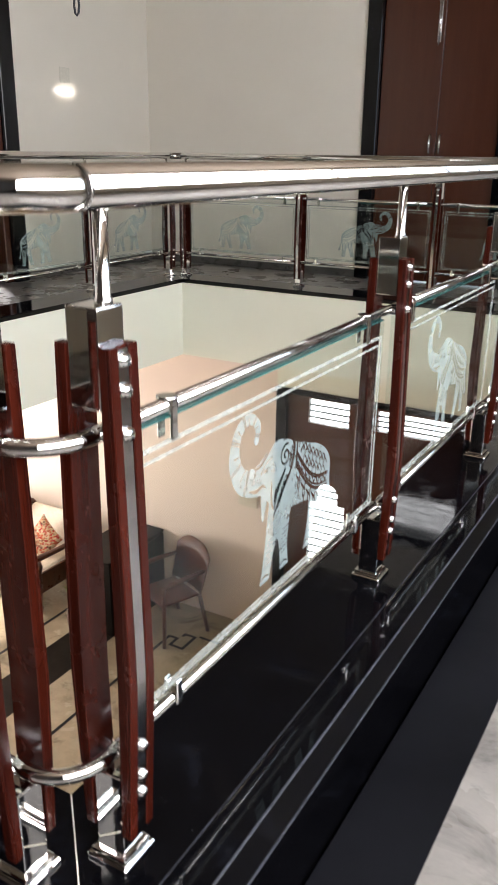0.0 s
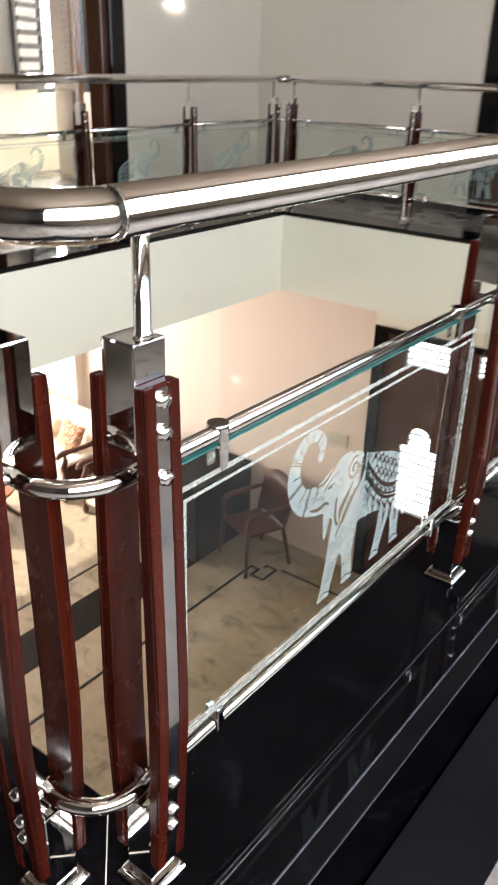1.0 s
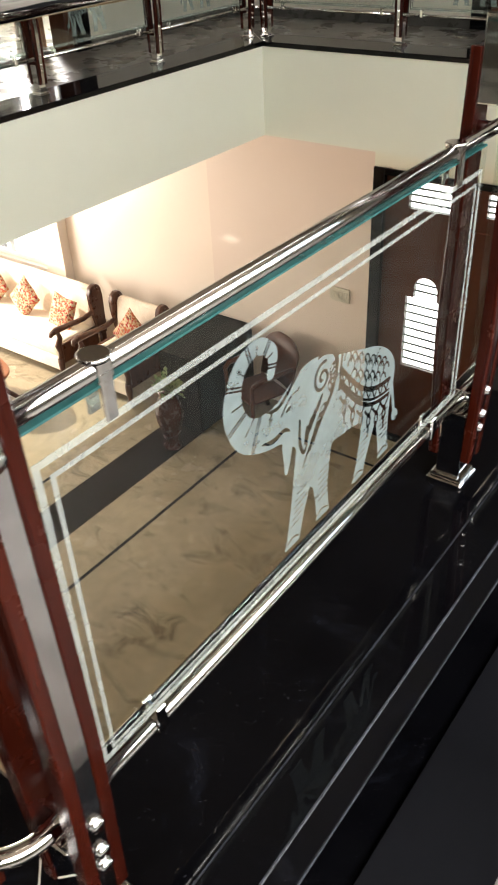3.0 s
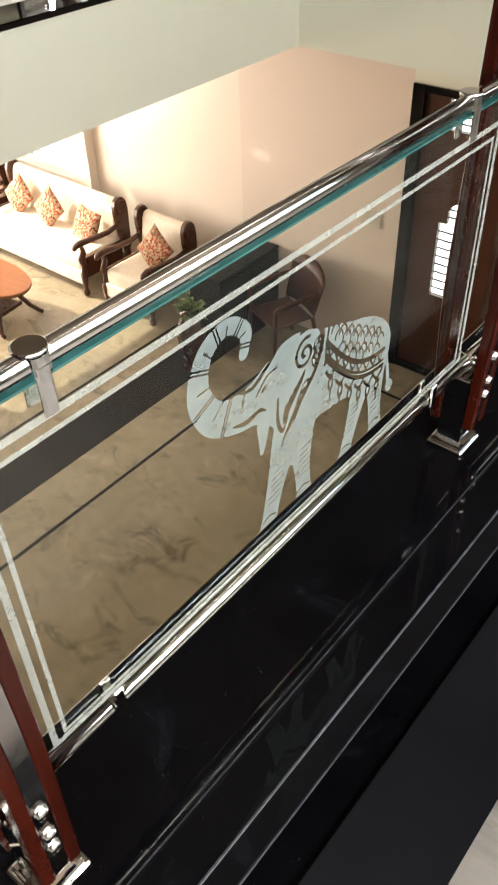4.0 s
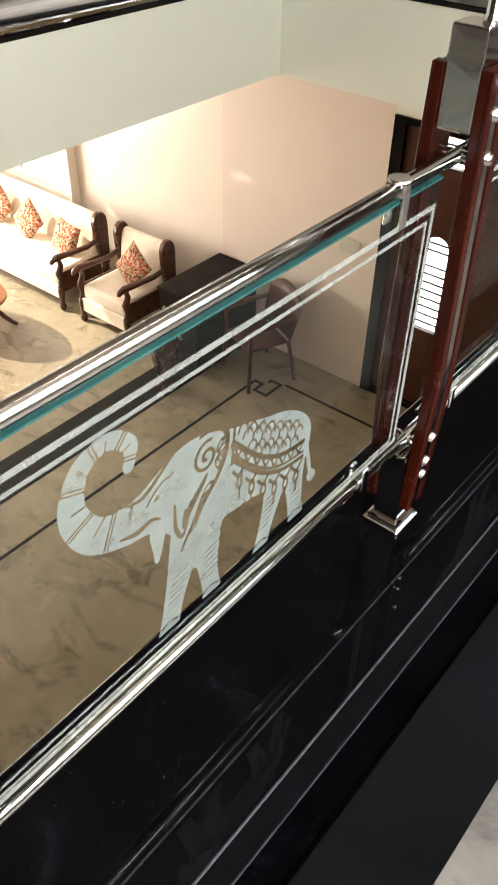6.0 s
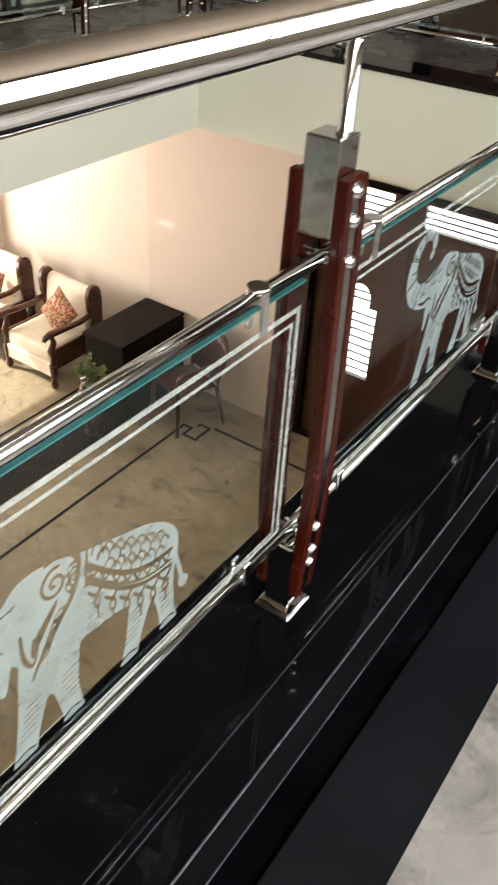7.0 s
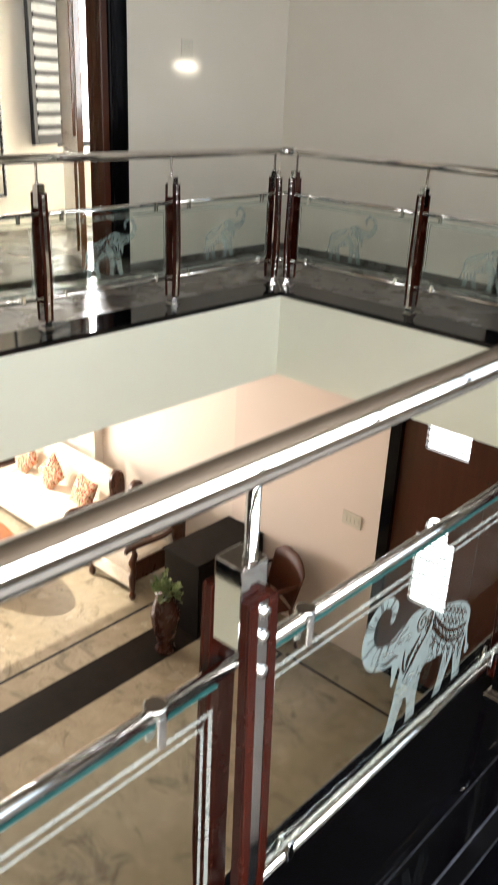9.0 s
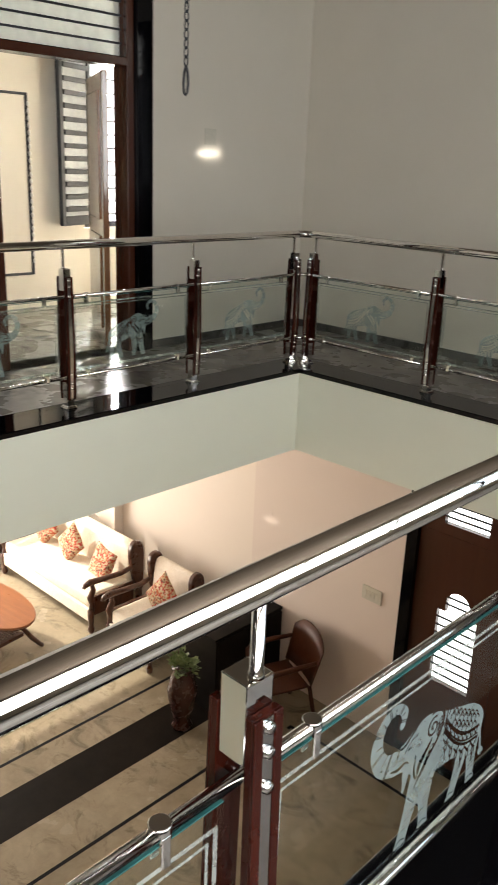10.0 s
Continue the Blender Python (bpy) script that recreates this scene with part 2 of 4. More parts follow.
# ---- mesh tools ----
def bm_box(bm, x0, x1, y0, y1, z0, z1, bevel=0.0, seg=2):
    r = bmesh.ops.create_cube(bm, size=1.0, matrix=Matrix.Translation(((x0 + x1) / 2, (y0 + y1) / 2, (z0 + z1) / 2)) @ Matrix.Diagonal((x1 - x0, y1 - y0, z1 - z0, 1)))
    if bevel:
        es = {e for v in r["verts"] for e in v.link_edges}
        bmesh.ops.bevel(bm, geom=list(es), offset=bevel, segments=seg, affect="EDGES", profile=0.6)
    return bm


def box(x0, x1, y0, y1, z0, z1, bevel=0.0, seg=2):
    return bm_box(bmesh.new(), min(x0, x1), max(x0, x1), min(y0, y1), max(y0, y1), min(z0, z1), max(z0, z1), bevel, seg)


def bm_tube(bm, pts, radius, sides=12, caps=True):
    """A round tube along points; radius may be a list."""
    pts = [Vector(q) for q in pts]
    rs = radius if isinstance(radius, (list, tuple)) else [radius] * len(pts)
    rings, nrm = [], None
    for i, q in enumerate(pts):
        d = (pts[min(i + 1, len(pts) - 1)] - pts[max(i - 1, 0)]).normalized()
        if nrm is None:
            nrm = d.orthogonal().normalized()
        nrm = (nrm - d * nrm.dot(d)).normalized()
        bn = d.cross(nrm)
        rings.append([bm.verts.new(q + rs[i] * (math.cos(a) * nrm + math.sin(a) * bn)) for a in (2 * math.pi * k / sides for k in range(sides))])
    for a, b in zip(rings, rings[1:]):
        for k in range(sides):
            f = bm.faces.new((a[k], a[(k + 1) % sides], b[(k + 1) % sides], b[k]))
            f.smooth = True
    if caps:
        bm.faces.new(rings[0][::-1])
        bm.faces.new(rings[-1])
    return bm


def tube(pts, radius, sides=12):
    return bm_tube(bmesh.new(), pts, radius, sides)


def lathe(profile, x=0, y=0, sides=20):
    """A turned form from (radius, z) pairs."""
    return bm_tube(bmesh.new(), [(x, y, z) for _, z in profile], [max(r, 0.0005) for r, _ in profile], sides)


def prism(outline, axis, a, b, bevel=0.0):
    """A flat outline in the two other axes, drawn out along an axis from a to b."""
    bm = bmesh.new()
    put = {"x": lambda u, v, w: (w, u, v), "y": lambda u, v, w: (u, w, v), "z": lambda u, v, w: (u, v, w)}[axis]
    lo = [bm.verts.new(put(u, v, a)) for u, v in outline]
    hi = [bm.verts.new(put(u, v, b)) for u, v in outline]
    bm.faces.new(lo)
    bm.faces.new(hi[::-1])
    n = len(lo)
    for k in range(n):
        bm.faces.new((lo[k], hi[k], hi[(k + 1) % n], lo[(k + 1) % n]))
    bmesh.ops.recalc_face_normals(bm, faces=bm.faces)
    if bevel:
        bmesh.ops.bevel(bm, geom=list(bm.edges), offset=bevel, segments=1, affect="EDGES")
    return bm


def mesh_of(name, bm, material):
    me = bpy.data.meshes.new(name)
    bm.to_mesh(me)
    bm.free()
    me.materials.append(material)
    return me


def part(name, bm, material, parent=None, label=""):
    ob = new(name, mesh_of(name, bm, material))
    ob.parent = parent
    if label:
        ob["label"] = label
    return ob


def thing(name, label, category, at=(0, 0, 0), turn=0.0, group="", kind=""):
    ob = new(name)
    ob.empty_display_size = 0.1
    ob.matrix_world = pose(*at, 0, 0, turn)
    return tagged(ob, label, category, group, kind)


def fixed(name, bm, material, label, category=""):
    ob = part(name, bm, material)
    return tagged(ob, label, category or name.split("_")[0], kind="structure")

# ---- upper structure ----
def ring_side(profile, side):
    """One mitred side of a border round the void; profile: (distance out from the void's edge, z)."""
    ends = {"east": ((VX1, VY0, 1, -1), (VX1, VY1, 1, 1)), "west": ((VX0, VY1, -1, 1), (VX0, VY0, -1, -1)),
            "north": ((VX1, VY1, 1, 1), (VX0, VY1, -1, 1)), "south": ((VX0, VY0, -1, -1), (VX1, VY0, 1, -1))}[side]
    bm = bmesh.new()
    rows = [[bm.verts.new((x + sx * d, y + sy * d, z)) for d, z in profile] for x, y, sx, sy in ends]
    n = len(profile)
    bm.faces.new(rows[0])
    bm.faces.new(rows[1][::-1])
    for k in range(n):
        bm.faces.new((rows[0][k], rows[1][k], rows[1][(k + 1) % n], rows[0][(k + 1) % n]))
    bmesh.ops.recalc_face_normals(bm, faces=bm.faces)
    return bm


SIDES = ("east", "north", "west", "south")
NOSE = [(0.2310, 0.0745), (0.2325, 0.0735), (0.2515, 0.0475), (0.2525, 0.0455), (0.2535, 0.0447), (0.2535, 0.0425), (0.252, 0.041)]
plinth = thing("plinth", "black polished granite kerb that carries the railing", "kerb", kind="structure")
for s in SIDES:
    part("slab", ring_side([(-0.010, 0.050), (-0.010, 0.071), (-0.006, P_TOP), (0.1755, P_TOP), (0.1755, 0.050)], s), GRANITE, plinth)
    part("nosing", ring_side([(0.1785, 0.041), (0.1785, P_TOP - 0.0005)] + NOSE, s), GRANITE, plinth)
    # joint and both arrises carry the painted highlight colour
    part("joint", ring_side([(0.1757, 0.046), (0.1757, 0.0735), (0.1783, 0.0735), (0.1783, 0.046)], s), ARRIS, plinth)
    part("upper_arris", ring_side([(0.2295, 0.0725), (0.2295, 0.0749), (0.2312, 0.0749), (0.2326, 0.0739), (0.2322, 0.0725)], s), ARRIS, plinth, "edge of the nosing with its highlight painted pale")
    part("lower_arris", ring_side([(0.2500, 0.0455), (0.2534, 0.0462), (0.2541, 0.0452), (0.2541, 0.0438), (0.2500, 0.0438)], s), ARRIS, plinth, "edge of the nosing with its highlight painted pale")
    part("riser", ring_side([(0.004, F_UP), (0.004, 0.050), (0.222, 0.0495), (0.222, F_UP)], s), GRANITE, plinth)
for x, y, sx, sy in ((VX1, VY0, 1, -1), (VX0, VY0, -1, -1), (VX1, VY1, 1, 1), (VX0, VY1, -1, 1)):
    o = part("mitre_joint", box(0.0, 0.262, -0.0009, 0.0009, P_TOP - 0.004, P_TOP + 0.0006), SWITCH, plinth, "pale grout line of the mitre")
    o.matrix_basis = pose(x - sx * 0.005, y - sy * 0.005, 0, 0, 0, math.degrees(math.atan2(sy, sx))) @ Matrix.Diagonal((1.30, 1, 1, 1))
border = thing("floor_border", "black stone strip laid along the foot of the kerb", "border", kind="structure")
for s in SIDES:
    part("strip", ring_side([(0.278, F_UP - 0.02), (0.278, F_UP + 0.002), (0.279, F_UP + 0.003), (0.406, F_UP + 0.003), (0.406, F_UP - 0.02)], s), BLACKSTONE, border)
    # black strip, set slightly lower, between the kerb's riser and the border
    part("recess_strip", ring_side([(0.20, F_UP - 0.03), (0.20, F_UP - 0.004), (0.2779, F_UP - 0.004), (0.2779, F_UP - 0.03)], s), GRANITE, border, "dark strip under the kerb's nosing")
fascia = thing("fascia", "pale cream painted slab edge round the open well", "fascia", kind="structure")
for s in SIDES:
    part("face", ring_side([(0.0, CEIL_LOW), (0.0, 0.049), (0.10, 0.049), (0.10, CEIL_LOW)], s), FASCIA, fascia)


def floor_ring(x0, x1, y0, y1, d, z0, z1):
    """A plate with the void, grown by d, cut out of it."""
    bm = bmesh.new()
    a, b, c, e = VX0 - d, VX1 + d, VY0 - d, VY1 + d
    for q in ((x0, a, y0, y1), (b, x1, y0, y1), (a, b, y0, c), (a, b, e, y1)):
        bm_box(bm, *q, z0, z1)
    return bm


fixed("floor_upper", floor_ring(WX0 - 2.1, WX1, WY0, WY1, 0.405, F_UP - 0.03, F_UP), UPMARBLE, "grey veined polished marble floor of the gallery", "floor")
fixed("floor_slab", floor_ring(LX0, WX1 + 0.2, WY0 - 0.2, WY1 + 0.2, 0.101, CEIL_LOW, F_UP - 0.031), CEIL, "white painted underside of the gallery floor", "slab")
fixed("ceiling_upper", box(WX0 - 2.3, WX1 + 0.2, WY0 - 0.2, WY1 + 0.2, CEIL_UP, CEIL_UP + 0.15), ROOF, "plain brown ceiling over the gallery", "ceiling")


def wall_with_holes(axis, at, thick, u0, u1, z0, z1, holes):
    """A wall across an axis from at to at + thick; holes: (u0, u1, z0, z1), side by side."""
    bm = bmesh.new()

    def add(a, b, c, d):
        if b - a > 1e-4 and d - c > 1e-4:
            lo, hi = min(at, at + thick), max(at, at + thick)
            bm_box(bm, *((lo, hi, a, b) if axis == "x" else (a, b, lo, hi)), c, d)
    u = u0
    for a, b, c, d in sorted(holes):
        add(u, a, z0, z1)
        add(a, b, z0, c)
        add(a, b, d, z1)
        u = b
    add(u, u1, z0, z1)
    return bm


fixed("wall_north", wall_with_holes("y", WY1, 0.2, WX0 - 0.2, -0.9, F_UP - 0.03, CEIL_UP, [(-2.51, -1.39, F_UP, 2.42)]), WALL, "cream painted gallery wall with a soft sheen", "wall")
fixed("wall_west", wall_with_holes("x", WX0, -0.2, WY0, WY1, F_UP - 0.03, CEIL_UP, [(3.17, 4.52, F_UP, 2.45)]), WALL, "cream painted gallery wall with a doorway", "wall")
fixed("wall_east", wall_with_holes("x", WX1, 0.2, WY0, 9.0, F_UP - 0.03, CEIL_UP, [(-1.4, 4.75, 0.75, 2.45)]), WALL, "cream painted wall with a window", "wall")
# out of view; dark only to darken what the post boxes mirror
fixed("wall_south", box(WX0 - 0.2, WX1 + 0.2, WY0 - 0.2, WY0, F_UP - 0.03, CEIL_UP), DARKREFLECT, "unseen wall behind the gallery corner, made dark for the steel's reflections", "wall")
# unseen northward extension, added so the handrail mirrors a dim space
fixed("wall_corridor", box(-1.1, -0.9, WY1 + 0.2, 9.0, F_UP - 0.03, CEIL_UP), WALL, "cream side wall of an added corridor out of view", "wall")
fixed("wall_corridor_end", box(-1.1, WX1 + 0.2, 9.0, 9.2, F_UP - 0.03, CEIL_UP), WALL, "cream end wall of an added corridor out of view", "wall")
fixed("floor_corridor", box(-0.9, WX1, WY1, 9.0, F_UP - 0.03, F_UP), UPMARBLE, "grey veined marble floor of an added corridor out of view", "floor")
fixed("ceiling_corridor", box(-1.1, WX1 + 0.2, WY1 + 0.2, 9.2, CEIL_UP, CEIL_UP + 0.15), ROOF, "plain brown ceiling of an added corridor out of view", "ceiling")
for nm, bm in (("baseboard_north_a", box(WX0, -2.515, WY1 - 0.012, WY1 - 0.001, F_UP, F_UP + 0.06, 0.003)), ("baseboard_north_b", box(-1.385, -0.9, WY1 - 0.012, WY1 - 0.001, F_UP, F_UP + 0.06, 0.003)),
               ("baseboard_west_a", box(WX0 + 0.001, WX0 + 0.012, 4.525, WY1 - 0.013, F_UP, F_UP + 0.06, 0.003)), ("baseboard_west_b", box(WX0 + 0.001, WX0 + 0.012, WY0, 3.165, F_UP, F_UP + 0.06, 0.003))):
    fixed(nm, bm, SKIRT, "grey stone skirting along the wall's foot", "baseboard")

# the room behind the doorway
fixed("side_room_west", wall_with_holes("x", -6.4, -0.2, 1.4, WY1 + 0.2, F_UP - 0.03, CEIL_UP, [(5.30, 6.00, 0.62, 2.12)]), WALL, "cream wall of the side room with a window", "wall")
fixed("side_room_south", box(-6.4, WX0 - 0.2, 1.4, 1.6, F_UP - 0.03, CEIL_UP), WALL, "cream end wall of the side room", "wall")
fixed("side_room_north", box(-6.4, WX0 - 0.2, WY1, WY1 + 0.2, F_UP - 0.03, CEIL_UP), WALL, "cream end wall of the side room", "wall")


def backdrop(name, bm, material=DAYLIGHT):
    return tagged(part(name, bm, material), "bright hazy daylight outside the opening", "backdrop", kind="structure")


backdrop("backdrop_side_room", box(-7.4, -7.38, 4.3, 7.0, 0.0, 2.8))
backdrop("backdrop_fanlight", box(-3.4, -0.95, 6.9, 6.92, 1.6, 2.8))
backdrop("backdrop_east", box(2.2, 2.22, -2.2, 5.6, 0.4, 2.8), SKYGLOW)


def window_unit(name, axis, at, u0, u1, z0, z1, bars, label, metal=IRON):
    """A window in an opening: frame, panes and horizontal security bars."""
    w = thing(name, label, "window", kind="structure")

    def add(nm, a, b, c, d, depth, off, material, bev=0.004):
        lo, hi = at + off - depth / 2, at + off + depth / 2
        part(nm, box(*((lo, hi, a, b) if axis == "x" else (a, b, lo, hi)), c, d, bev, 1), material, w)
    t = 0.05
    for a, b, c, d in ((u0, u0 + t, z0, z1), (u1 - t, u1, z0, z1), (u0 + t, u1 - t, z0, z0 + t), (u0 + t, u1 - t, z1 - t, z1)):
        add("window_frame", a, b, c, d, 0.06, 0, metal)
    n = max(1, round((u1 - u0) / 0.8))
    for k in range(1, n):
        u = u0 + (u1 - u0) * k / n
        add("mullion", u - 0.02, u + 0.02, z0 + t, z1 - t, 0.05, 0, metal)
    add("pane", u0 + t, u1 - t, z0 + t, z1 - t, 0.005, 0, WINGLASS, 0)
    for k in range(1, bars):
        z = z0 + (z1 - z0) * k / bars
        add("bar", u0 + t, u1 - t, z - 0.006, z + 0.006, 0.012, 0.035, metal, 0)
    return w


window_unit("window_1", "x", WX1 + 0.1, -1.4, 4.75, 0.75, 2.45, 9, "wide barred window of the corridor in daylight")
window_unit("window_3", "x", -6.5, 5.30, 6.00, 0.62, 2.12, 13, "barred window of the side room against bright daylight")

# shutter leaf that stands open inside the side room
shutter = thing("window_shutter", "dark louvred steel shutter standing open at the window", "shutter", (-6.37, 5.34, 0), 20)
for a, b, c, d in ((0.0, 0.05, 0.66, 2.10), (0.40, 0.45, 0.66, 2.10), (0.05, 0.40, 0.66, 0.74), (0.05, 0.40, 2.02, 2.10)):
    part("stile" if b - a < 0.1 else "rail", box(0.0, 0.04, -b, -a, c, d, 0.004, 1), IRON, shutter)
# added sheet; its grey imitates the light rectangles between the slats
part("backing", box(0.018, 0.022, -0.40, -0.05, 0.74, 2.02), SHUTTERLIGHT, shutter, "grey sheet coloured as the light between the louvres")
slat = mesh_of("slat", box(-0.012, 0.030, -0.40, -0.05, -0.020, 0.020, 0.003, 1), IRON)
for k in range(12):
    o = new("slat", slat)
    o.parent, o.matrix_basis = shutter, pose(0.02, 0, 0.80 + k * 0.104, 0, 8, 0)

panel = thing("wall_panel", "pale panel in a thin dark steel frame on the side room's wall", "panel", (-6.40, 4.15, 0.24), 0)
part("infill", box(0.004, 0.012, 0.02, 0.58, 0.02, 1.45), WALL, panel)
for a, b, c, d in ((0, 0.02, 0, 1.47), (0.58, 0.60, 0, 1.47), (0.02, 0.58, 0, 0.02), (0.02, 0.58, 1.45, 1.47)):
    part("edge_bar", box(0.002, 0.030, a, b, c, d, 0.003, 1), IRON, panel)
for k in range(24):
    part("bead", lathe([(0.004, 0), (0.012, 0.012), (0.012, 0.028), (0.004, 0.04)], 0.045, 0.59, 8), CEIL, panel).location.z = 0.10 + k * 0.055

# ---- doors of the gallery ----
def leaf_panels(w, h, d, material, parent, panels=((0.10, 0.46), (0.54, 0.90))):
    """A panelled door leaf in its own x (width), y (depth), z."""
    lf = part("leaf", box(0, w, 0, d, 0, h, 0.004, 1), material, parent)
    for a, b in panels:
        for y0, y1 in ((-0.010, 0.004), (d - 0.004, d + 0.010)):
            part("panel", box(w * 0.16, w * 0.84, y0, y1, h * a, h * b, 0.009, 2), material, lf)
    return lf


wardrobe = thing("door_1", "closed brown polished double door in a black stone surround", "door", (-2.51, WY1, F_UP), kind="structure")
for q in ((0, 0.11, 0, 2.47), (1.01, 1.12, 0, 2.47), (0.111, 1.009, 2.37, 2.47)):
    part("surround", box(q[0], q[1], -0.03, 0.16, q[2], q[3], 0.004, 1), GRANITE, wardrobe, "black polished granite")
part("rail", box(0.111, 1.009, 0.0, 0.12, 1.985, 2.03, 0.004, 1), DOORWOOD, wardrobe)
fan = part("fanlight", box(0.111, 1.009, 0.058, 0.063, 2.03, 2.37), WINGLASS, wardrobe, "clear glass fanlight")
for k in range(1, 5):
    part("grille_bar", box(0.111, 1.009, 0.04, 0.05, 2.025 + k * 0.068, 2.037 + k * 0.068), IRON, fan)
for k in range(2):
    lf = part("leaf", box(0.112 + k * 0.449, 0.558 + k * 0.449, 0.02, 0.06, 0.01, 1.984, 0.004, 1), DOORWOOD, wardrobe)
    hx = 0.525 + k * 0.075
    part("handle", tube([(hx, 0.02, 0.93), (hx, -0.025, 0.945), (hx, -0.028, 1.0), (hx, -0.025, 1.055), (hx, 0.02, 1.07)], 0.008), CHROME, lf, "polished steel pull handle")
bx = 0.525
bolt = part("tower_bolt", box(bx - 0.014, bx + 0.014, 0.013, 0.019, 1.67, 1.95, 0.002, 1), BRUSHED, wardrobe, "satin steel tower bolt")
part("rod", tube([(bx, 0.008, 1.65), (bx, 0.008, 1.98)], 0.006, 8), CHROME, bolt)

entry = thing("door_2", "open brown wooden door in a black stone surround with a grilled fanlight", "door", (WX0, 3.27, F_UP), kind="structure")
part("surround", box(-0.18, 0.03, 1.12, 1.25, 0, 2.52, 0.004, 1), GRANITE, entry, "black polished granite")
part("surround", box(-0.18, 0.03, -0.10, 0.06, 0, 2.52, 0.004, 1), GRANITE, entry, "black polished granite")
part("surround", box(-0.18, 0.03, 0.061, 1.119, 2.42, 2.52, 0.004, 1), GRANITE, entry, "black polished granite")
for y0, y1, z0, z1 in ((0.061, 0.14, 0, 2.419), (1.062, 1.119, 0, 2.419), (0.14, 1.062, 1.83, 1.885), (0.14, 1.062, 2.36, 2.419)):
    part("jamb" if z0 == 0 else "rail", box(-0.15, 0.0, y0, y1, z0, z1, 0.006, 1), DOORWOOD, entry)
fan = part("fanlight", box(-0.085, -0.08, 0.14, 1.062, 1.885, 2.36), FROST, entry, "frosted glass fanlight")
for k in range(1, 6):
    part("grille_bar", box(-0.072, -0.058, 0.14, 1.062, 1.885 + k * 0.079 - 0.006, 1.885 + k * 0.079 + 0.006), IRON, entry)
leaf_root = thing("door_leaf", "glossy carved wooden door leaf standing open into the side room", "door", (WX0 - 0.17, 4.303, F_UP + 0.012), 152.5)
lf = leaf_panels(0.74, 1.80, 0.04, TEAK, leaf_root, ((0.06, 0.42), (0.48, 0.94)))
for k in range(5):
    part("moulding", tube([(0.16 + k * 0.105, -0.012, 0.98), (0.16 + k * 0.105, -0.012, 1.68)], 0.008, 8), TEAK, lf)
    part("moulding", tube([(0.16 + k * 0.105, -0.012, 0.16), (0.16 + k * 0.105, -0.012, 0.74)], 0.008, 8), TEAK, lf)
part("handle", tube([(0.68, 0.05, 0.95), (0.68, -0.05, 0.95), (0.56, -0.055, 0.95)], 0.010), CHROME, lf, "polished steel lever handle")

# ---- railing ----
RAIL_Z, RAIL_R, RAIL_OUT, MID_Z, LOW_Z, TUBE_R = 0.848, 0.0210, 0.012, 0.613, 0.226, 0.0085


def knee(t):
    """Swell of a post strip at t of its height: widest a third of the way up, straight above and below."""
    a, b = t / 0.36, (1 - t) / 0.64
    return 0.5 * (a + b - math.hypot(a - b, 0.12)) + 0.06 * t


def bowed(z0, z1, inner, ends, belly, n=14, bend=0.75):
    """Outline in (x, z) of a strip that bows outwards between its ends."""
    zs = [z0 + (z1 - z0) * k / n for k in range(n + 1)]
    outer = [(ends + (belly - ends) * knee(k / n), z) for k, z in enumerate(zs)]
    inn = [(inner + (belly - ends) * bend * knee(k / n), z) for k, z in enumerate(zs)]
    return outer + inn[::-1]


def bm_bolt(x, y, z, s):
    return bm_tube(bmesh.new(), [(x, y, z), (x + s * 0.0015, y, z), (x + s * 0.0016, y, z), (x + s * 0.0052, y, z), (x + s * 0.0060, y, z), (x + s * 0.0052, y, z), (x + s * 0.0054, y, z)],
                   [0.0082, 0.0080, 0.0070, 0.0068, 0.0050, 0.0040, 0.0008], 8)


def railing_post():
    """A post in its own axes: the railing runs along y, the walk is at +x."""
    post = thing("railing_post", "dark red wooden railing post with polished steel boxes and bolts", "post", (0, 0, 0), 0, "posts of the railing")
    b = 0.0195
    part("top_box", box(-b, b, -b, b, 0.642, 0.742, 0.002, 2), CHROME, post)
    part("bottom_box", box(-b, b, -b, b, P_TOP, 0.205, 0.0025, 2), CHROME, post)
    foot = box(-0.0295, 0.0295, -0.0295, 0.0295, P_TOP, P_TOP + 0.007, 0.002, 1)
    bm_box(foot, -0.0255, 0.0255, -0.0255, 0.0255, P_TOP + 0.007, P_TOP + 0.014, 0.003, 2)
    part("foot_collar", foot, CHROME, post)
    part("spindle", tube([(RAIL_OUT, 0, 0.742), (RAIL_OUT, 0, 0.748), (RAIL_OUT, 0, 0.750), (RAIL_OUT, 0, RAIL_Z)], [0.0092, 0.0088, 0.0075, 0.0075], 18), CHROME, post)
    for s in (1, -1):
        o = [(s * u, v) for u, v in bowed(0.122, 0.706, 0.0197, 0.0290, 0.0380, bend=0.5)]
        part("wood_strip", prism(o, "y", -0.0215, 0.0215, 0.0008), WOOD, post)
        for y0, y1 in ((-0.0215, -0.0083), (0.0083, 0.0215)):
            o = [(s * u, v) for u, v in bowed(0.122, 0.706, 0.0285, 0.0335, 0.0425, bend=1.0)]
            part("wood_ridge", prism(o, "y", y0, y1, 0.0012), WOOD, post)
        o = bowed(0.124, 0.703, 0.0292, 0.0318, 0.0408, bend=1.0)
        flat = part("steel_flat", prism([(s * u, v) for u, v in o], "y", -0.0080, 0.0080), FLATSTEEL, post)
        for z in (0.692, 0.662, 0.618, 0.247, 0.205, 0.180):
            k = knee((z - 0.124) / 0.579)
            part("bolt", bm_bolt(s * (0.0318 + 0.009 * k), 0, z, s), CHROME, flat)
    for z in (MID_Z, LOW_Z):
        part("rail_socket", tube([(-0.030, 0, z), (0.030, 0, z)], 0.0075, 10), CHROME, post)
    return post


